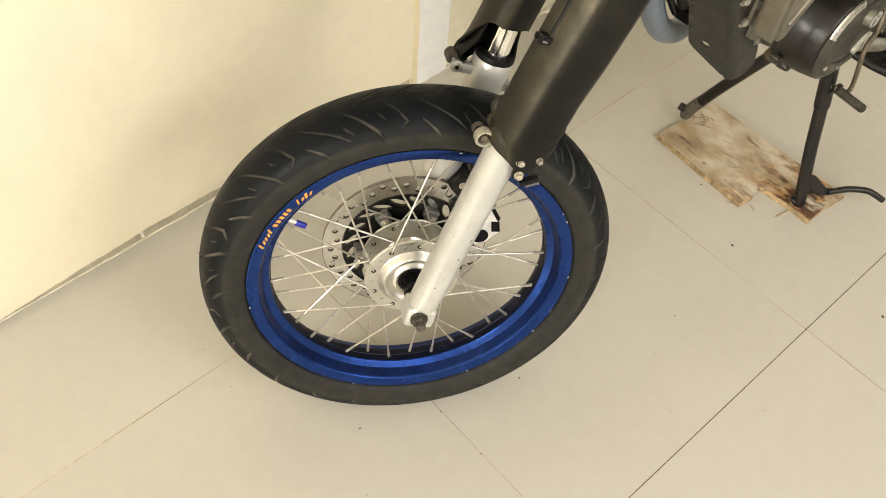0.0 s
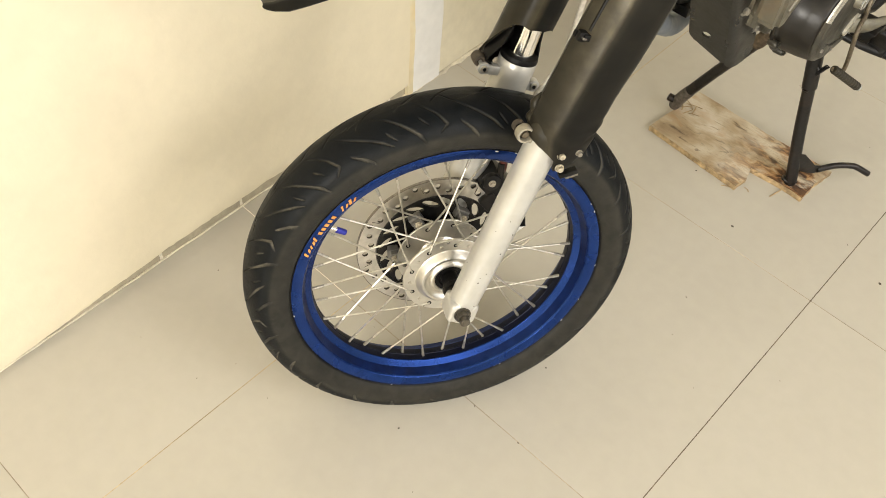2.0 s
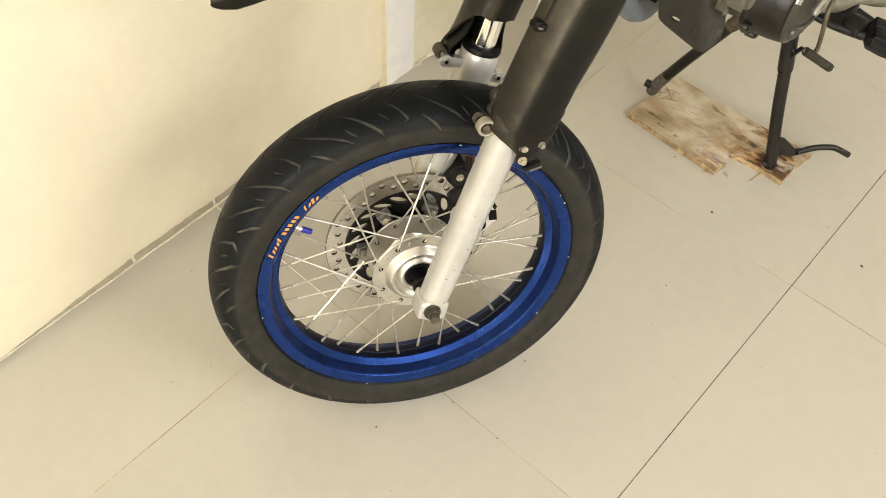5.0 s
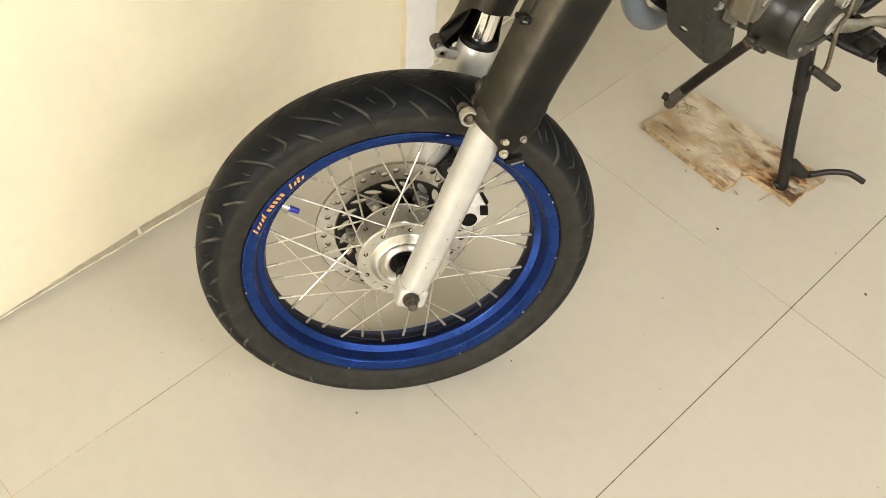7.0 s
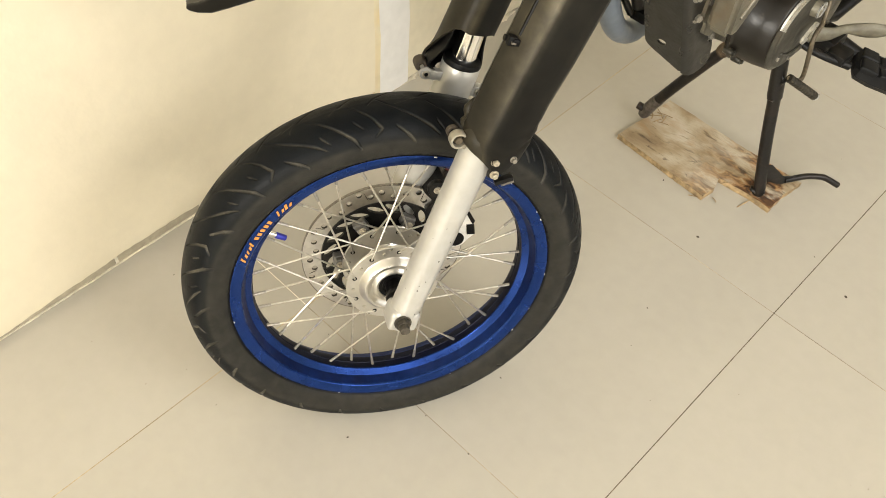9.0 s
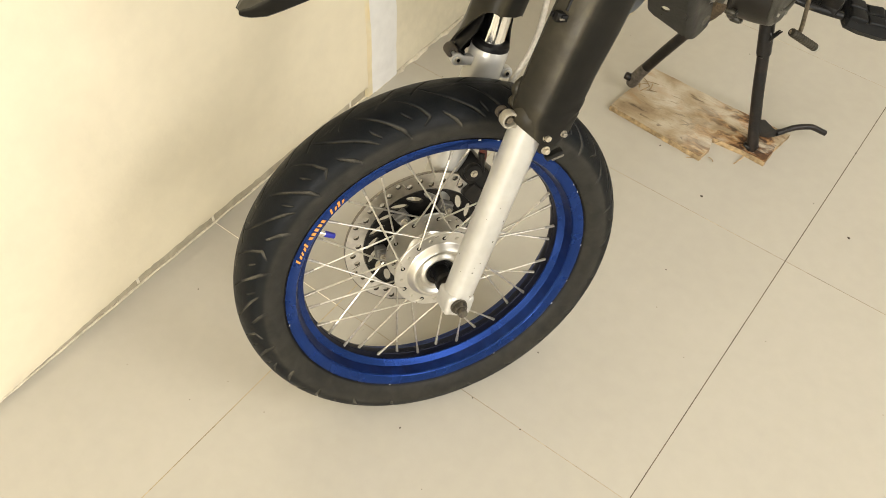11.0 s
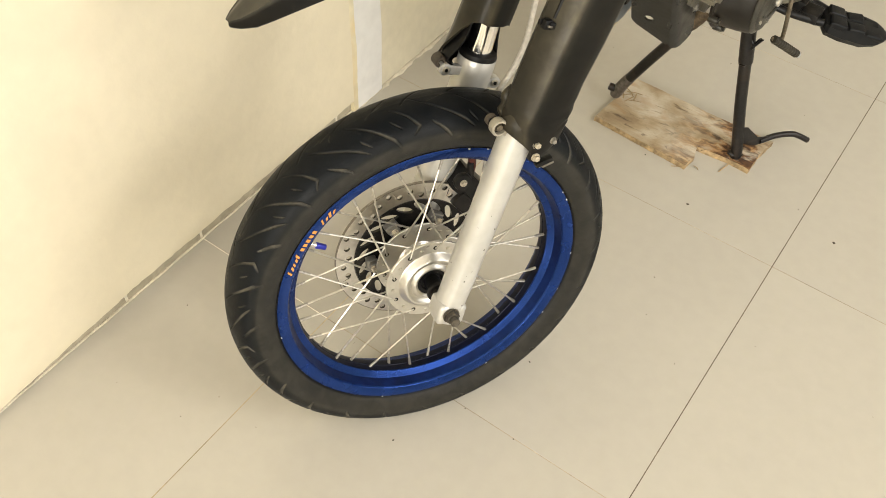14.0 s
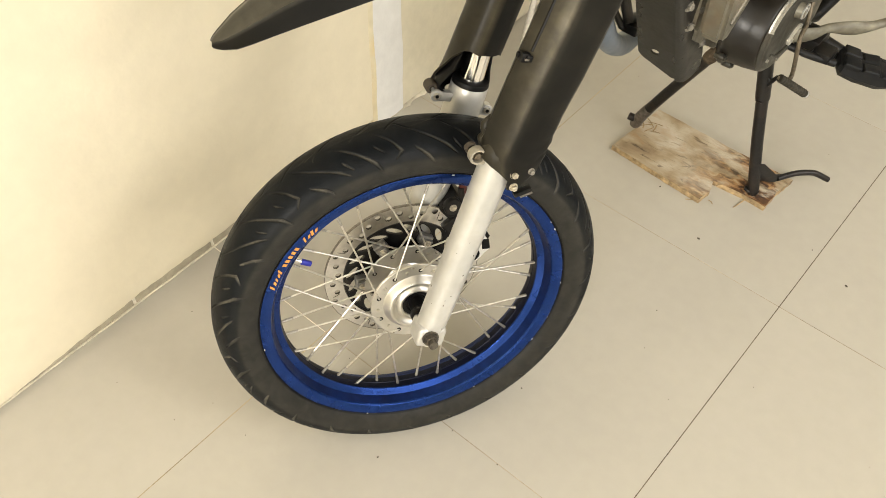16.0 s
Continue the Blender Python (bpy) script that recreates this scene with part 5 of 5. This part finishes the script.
bm = cyl(bmesh.new(), (-0.205, 0.080, 0.531), (-0.176, 0.084, 0.533), 0.0135, 0.0125, n=28, bevel=0.003)
part("cover_lug", bm, M_CAST, engine, "round cast lug on the engine cover", m=ROOT)
part("lug_rim", lathe(bmesh.new(), [(0, 0.0100), (0, 0.0132), (0.0020, 0.0136), (0.0030, 0.0120), (0.0025, 0.0100)], 28), M_ALU, engine, "bright worn rim of the lug", m=pose(-0.1775, 0.0838, 0.533))
bm = plate(bmesh.new(), ring2(0.1065, 0.4725, 0.0225, 28, 0.50, radians(22)), [], -0.1875, -0.1832)
part("inspection_cap", bm, M_CAP, engine, "pale oval inspection cap", m=ROOT)
bm = plate(bmesh.new(), ring2(0.1065, 0.4725, 0.0090, 20, 0.42, radians(22)), [], -0.1838, -0.1826)
part("cap_slot", bm, M_CAST, engine, m=ROOT)
for a, r0 in ((205, 0.0062), (250, 0.0070)):
    q = Vector((-0.2600, CY + 0.080 * math.cos(radians(a)), CZ + 0.080 * math.sin(radians(a))))
    bm = cyl(bmesh.new(), q, q + Vector((0.016, 0, 0)), r0, r0 * 0.9, n=16, bevel=0.002)
    hex_bolt(bm, q + Vector((0.016, 0, 0)), (1, 0, 0), 0.0045, 0.004)
    part("cover_boss", bm, M_CASE, engine, "grey boss with a bolt", m=ROOT)
bm = bmesh.new()
shape = [(-0.082, 0.534), (-0.066, 0.524), (-0.063, 0.538), (-0.012, 0.572), (0.042, 0.606), (0.042, 0.720), (-0.082, 0.720)]
loft(bm, [[(x, y, z) for y, z in shape] for x in (-0.275, -0.236)])
bmesh.ops.bevel(bm, geom=list(bm.edges), offset=0.007, segments=3, affect="EDGES")
tube(bm, smooth_path([(-0.236, -0.062, 0.560), (-0.236, -0.030, 0.585), (-0.236, 0.030, 0.624)], 4), 0.0040, n=8)
part("case_flange", bm, M_CAST, engine, "dusty pale cast flange beside the round cover", m=ROOT, smooth=50)
bm = bmesh.new()
box(bm, (-0.262, -0.015, 0.600), (-0.196, 0.125, 0.770), 0.020, segs=5)
tube(bm, smooth_path([(-0.194, -0.005, 0.618), (-0.190, 0.040, 0.606), (-0.194, 0.110, 0.608)], 5), 0.005, n=10)
part("upper_cover", bm, M_CAST, engine, "dusty pale cast cover above the round one", m=ROOT, smooth=50)
bm = bmesh.new()
cyl(bm, (-0.240, 0.150, 0.600), (-0.165, 0.150, 0.600), 0.060, 0.054, n=40, bevel=0.012)
part("sprocket_cover", bm, M_CAST, engine, "pale aluminium side cover", m=ROOT)

# blue-grey curved tube beside the engine
pts = smooth_path([(-0.420, -0.160, 0.66), (-0.420, -0.130, 0.55), (-0.422, -0.080, 0.452), (-0.426, -0.020, 0.400), (-0.432, 0.040, 0.388), (-0.44, 0.13, 0.40)], 8)
part("crash_tube", tube(bmesh.new(), pts, 0.019, n=24), M_PIPE, bike, "blue-grey curved guard tube", m=ROOT)
bm = bmesh.new()
tube(bm, [(-0.405, -0.11, 0.60), (-0.415, -0.03, 0.465), (-0.42, 0.02, 0.44)], 0.009, n=14)
box(bm, (-0.428, -0.024, 0.430), (-0.398, 0.004, 0.450), 0.004)
tube(bm, [(-0.430, -0.10, 0.55), (-0.424, -0.030, 0.445)], 0.006, n=12)
part("frame_strut", bm, M_BLACKMET, bike, "thin black frame strut", m=ROOT)

# centre stand
bm = bmesh.new()
tube(bm, smooth_path([(-0.250, 0.212, 0.380), (-0.243, 0.218, 0.320), (-0.236, 0.221, 0.283), (-0.209, 0.221, 0.150), (-0.181, 0.220, 0.034), (-0.178, 0.220, 0.0135)], 5), 0.0118, n=22)
tube(bm, smooth_path([(-0.292, 0.212, 0.385), (-0.318, 0.218, 0.330), (-0.366, 0.221, 0.238), (-0.417, 0.222, 0.139), (-0.466, 0.222, 0.038)], 5), 0.0112, n=22)
cyl(bm, (-0.345, 0.212, 0.388), (-0.205, 0.212, 0.388), 0.013, n=20, bevel=0.002)
tube(bm, smooth_path([(-0.247, 0.215, 0.345), (-0.240, 0.2195, 0.302), (-0.2285, 0.2205, 0.246), (-0.2275, 0.2205, 0.240)], 5), [0.0140] * 14 + [0.0132, 0.0120], n=22)
tube(bm, [(-0.300, 0.214, 0.372), (-0.245, 0.216, 0.335)], 0.0085, n=14)
stand = part("centre_stand", bm, M_STAND, bike, "worn black steel centre stand", m=ROOT)
bm = tube(bmesh.new(), smooth_path([(-0.4440, 0.222, 0.084), (-0.4555, 0.222, 0.060), (-0.4640, 0.222, 0.038), (-0.4690, 0.222, 0.0235)], 4), [0.0118, 0.0122, 0.0122, 0.0124, 0.0124, 0.0126, 0.0126, 0.0128, 0.0128, 0.0128, 0.0126, 0.0122, 0.0110], n=20)
part("stand_foot", bm, M_FOOT, stand, "rubbed bare steel stand foot", m=ROOT)
part("foot_knob", cyl(bmesh.new(), (-0.468, 0.219, 0.042), (-0.484, 0.214, 0.046), 0.0085, n=18, bevel=0.003), M_STAND, stand, m=ROOT)
bm = bmesh.new()
tube(bm, smooth_path([(-0.194, 0.212, 0.022), (-0.181, 0.218, 0.0195), (-0.168, 0.226, 0.021)], 4), [0.006, 0.008, 0.0092, 0.010, 0.010, 0.010, 0.0092, 0.008, 0.006], n=16, flat=0.6)
part("stand_foot", bm, M_STAND, stand, m=ROOT)
bm = bmesh.new()
loft(bm, [[(-0.186, 0.214, 0.095), (-0.176, 0.222, 0.095), (-0.172, 0.226, 0.060), (-0.184, 0.216, 0.050)], [(-0.160, 0.244, 0.060), (-0.154, 0.248, 0.060), (-0.150, 0.250, 0.040), (-0.158, 0.246, 0.036)], [(-0.140, 0.272, 0.053), (-0.137, 0.274, 0.053), (-0.136, 0.276, 0.040), (-0.139, 0.274, 0.038)]])
part("stand_gusset", bm, M_STAND, stand, m=ROOT, smooth=20)
bm = tube(bmesh.new(), smooth_path([(-0.150, 0.255, 0.046), (-0.128, 0.292, 0.047), (-0.106, 0.316, 0.046), (-0.094, 0.325, 0.043), (-0.072, 0.340, 0.030)], 5), [0.0062] * 21, n=14)
part("stand_lever", bm, M_STAND, stand, "bent foot lever of the stand", m=ROOT)
bm = tube(bmesh.new(), smooth_path([(-0.322, 0.2183, 0.322), (-0.336, 0.219, 0.296), (-0.352, 0.2195, 0.266)], 4), [0.0135, 0.0142, 0.0132, 0.0140, 0.0136, 0.0143, 0.0133, 0.0138, 0.0122], n=16)
part("rusty_collar", bm, M_RUSTY, stand, "dirty rusted collar on the stand leg", m=ROOT)
# return spring and hook
bm = bmesh.new()
coil = [Vector((-0.222 + 0.0036 * math.cos(k * 0.9) + k * 0.0002, 0.214 + 0.0036 * math.sin(k * 0.9), 0.284 + k * 0.0004)) for k in range(50)]
tube(bm, smooth_path([(-0.238, 0.217, 0.298), (-0.228, 0.214, 0.292), (-0.221, 0.213, 0.284), (-0.224, 0.212, 0.277)], 4), 0.0028, n=8)
tube(bm, coil, 0.0012, n=6)
part("stand_spring", bm, M_BLACKMET, stand, m=ROOT)

# gear lever
bm = tube(bmesh.new(), smooth_path([(-0.178, 0.110, 0.535), (-0.168, 0.088, 0.512), (-0.160, 0.050, 0.507), (-0.154, 0.062, 0.432), (-0.152, 0.020, 0.446), (-0.156, 0.004, 0.462)], 6), 0.0036, n=12)
shift = part("gear_lever", bm, M_RUSTBOLT, bike, "thin bent gear lever", m=ROOT)
bm = bmesh.new()
a, b = Vector((-0.156, 0.004, 0.462)), Vector((-0.120, 0.046, 0.423))
d = (b - a).normalized()
tube(bm, [a + d * ((b - a).length * k / 22) for k in range(23)], [0.0060 + (0.0010 if k % 2 else 0.0) for k in range(23)], n=18)
part("lever_rubber", bm, M_OLDRUBBER, shift, "ribbed rubber on the gear lever", m=ROOT)
part("lever_end", cyl(bmesh.new(), b, b + d * 0.003, 0.006, n=16), M_ALU, shift, m=ROOT)

# footrest with a blocky rubber pad
bm = bmesh.new()
tube(bm, [(-0.200, 0.200, 0.430), (-0.150, 0.210, 0.410), (-0.100, 0.222, 0.395)], [0.010, 0.012, 0.010], n=14)
box(bm, (-0.155, 0.190, 0.385), (-0.128, 0.232, 0.408), 0.006)
peg = part("footrest", bm, M_BLACKMET, bike, "folding footrest", m=ROOT)
pm = Matrix.Translation((-0.0745, 0.211, 0.399)) @ Matrix((Vector((0.083, 0.040, -0.016)).normalized(), Vector((-0.43, 0.90, 0.02)).normalized(), Vector((0.16, 0.06, 0.985)).normalized())).transposed().to_4x4() @ Matrix.Diagonal((1.02, 1.18, 1.1, 1.0))
bm = bmesh.new()
rings = []
for x, w, lo, hi in [(-0.052, 0.018, -0.012, 0.004), (-0.046, 0.024, -0.020, 0.008), (-0.02, 0.026, -0.024, 0.009), (0.02, 0.026, -0.024, 0.009), (0.042, 0.022, -0.016, 0.008), (0.054, 0.014, -0.006, 0.005), (0.060, 0.006, -0.001, 0.003)]:
    rings.append([(x, -w, 0.5 * (lo + hi)), (x, -w * 0.9, hi * 0.8), (x, -w * 0.5, hi), (x, w * 0.5, hi), (x, w * 0.9, hi * 0.8), (x, w, 0.5 * (lo + hi)), (x, w * 0.7, lo * 0.8), (x, 0, lo), (x, -w * 0.7, lo * 0.8)])
loft(bm, rings)
pad = part("rubber_pad", bm, M_RUBBER, peg, "blocky black rubber pad", m=pm)
for k in range(3):
    for sgn in (-1, 1):
        bm = box(bmesh.new(), (-0.046 + k * 0.031, sgn * 0.0125 - 0.0115, 0.002), (-0.018 + k * 0.031, sgn * 0.0125 + 0.0115 - 0.003 * k, 0.0135 - 0.002 * k), 0.004, segs=3)
        for v in bm.verts:
            v.co += 0.0030 * noise.noise_vector(v.co * 70)
        part("rubber_block", bm, M_RUBBER, peg, m=pm)

# swingarm bracket, cream cover and lower frame tubes behind the engine
bm = bmesh.new()
path = smooth_path([(-0.200, 0.100, 0.466), (-0.166, 0.132, 0.468), (-0.152, 0.162, 0.470), (-0.126, 0.186, 0.470), (-0.100, 0.212, 0.472), (-0.060, 0.262, 0.488)], 5)
rings = []
for k, p in enumerate(path):
    d = (path[min(k + 1, len(path) - 1)] - path[max(k - 1, 0)]).normalized()
    out = d.cross(Vector((0, 0, 1))).normalized()
    tall = 0.0105 + 0.003 * math.sin(k * 0.5)
    rings.append([p + out * 0.008 * math.cos(a) + Vector((0, 0, 1)) * tall * math.sin(a) * (0.8 + 0.2 * abs(math.sin(a))) for a in np.linspace(0, 2 * math.pi, 13)[:-1]])
loft(bm, rings)
part("footrest_bracket", bm, M_HANGER, bike, "grey cast footrest bracket", m=ROOT)
bm = box(bmesh.new(), (-0.30, 0.195, 0.503), (-0.142, 0.44, 0.72), 0.02, segs=3)
part("side_cover", bm, M_CREAM, bike, "cream coloured side cover", m=ROOT)
bm = bmesh.new()
tube(bm, [(-0.26, 0.14, 0.43), (-0.20, 0.24, 0.43), (-0.18, 0.42, 0.47)], 0.013, n=14)
tube(bm, [(-0.40, 0.14, 0.43), (-0.41, 0.45, 0.45)], 0.014, n=14)
box(bm, (-0.36, 0.12, 0.42), (-0.26, 0.42, 0.56), 0.02)
box(bm, (-0.200, 0.140, 0.428), (-0.150, 0.190, 0.452), 0.006)
box(bm, (-0.154, 0.124, 0.430), (-0.122, 0.160, 0.448), 0.005)
tube(bm, smooth_path([(-0.205, 0.112, 0.446), (-0.160, 0.118, 0.440), (-0.114, 0.138, 0.432)], 4), 0.0065, n=12)
part("lower_frame", bm, M_BLACKMET, bike, "dark lower frame tubes", m=ROOT)
# steering stem and frame tie the front end to the engine
bm = bmesh.new()
top = F @ Vector((0.008, 0.05, 0.62))
tube(bm, [F @ Vector((0.105, 0.045, 0.60)), F @ Vector((0.008, 0.055, 0.60)), F @ Vector((-0.085, 0.075, 0.60))], 0.022, n=18)
tube(bm, [top, Vector((-0.35, -0.18, 0.80)), Vector((-0.34, -0.05, 0.66))], 0.024, n=18)
part("steering_yoke", bm, M_BLACKMET, bike, "black fork yoke and frame tube", m=ROOT)
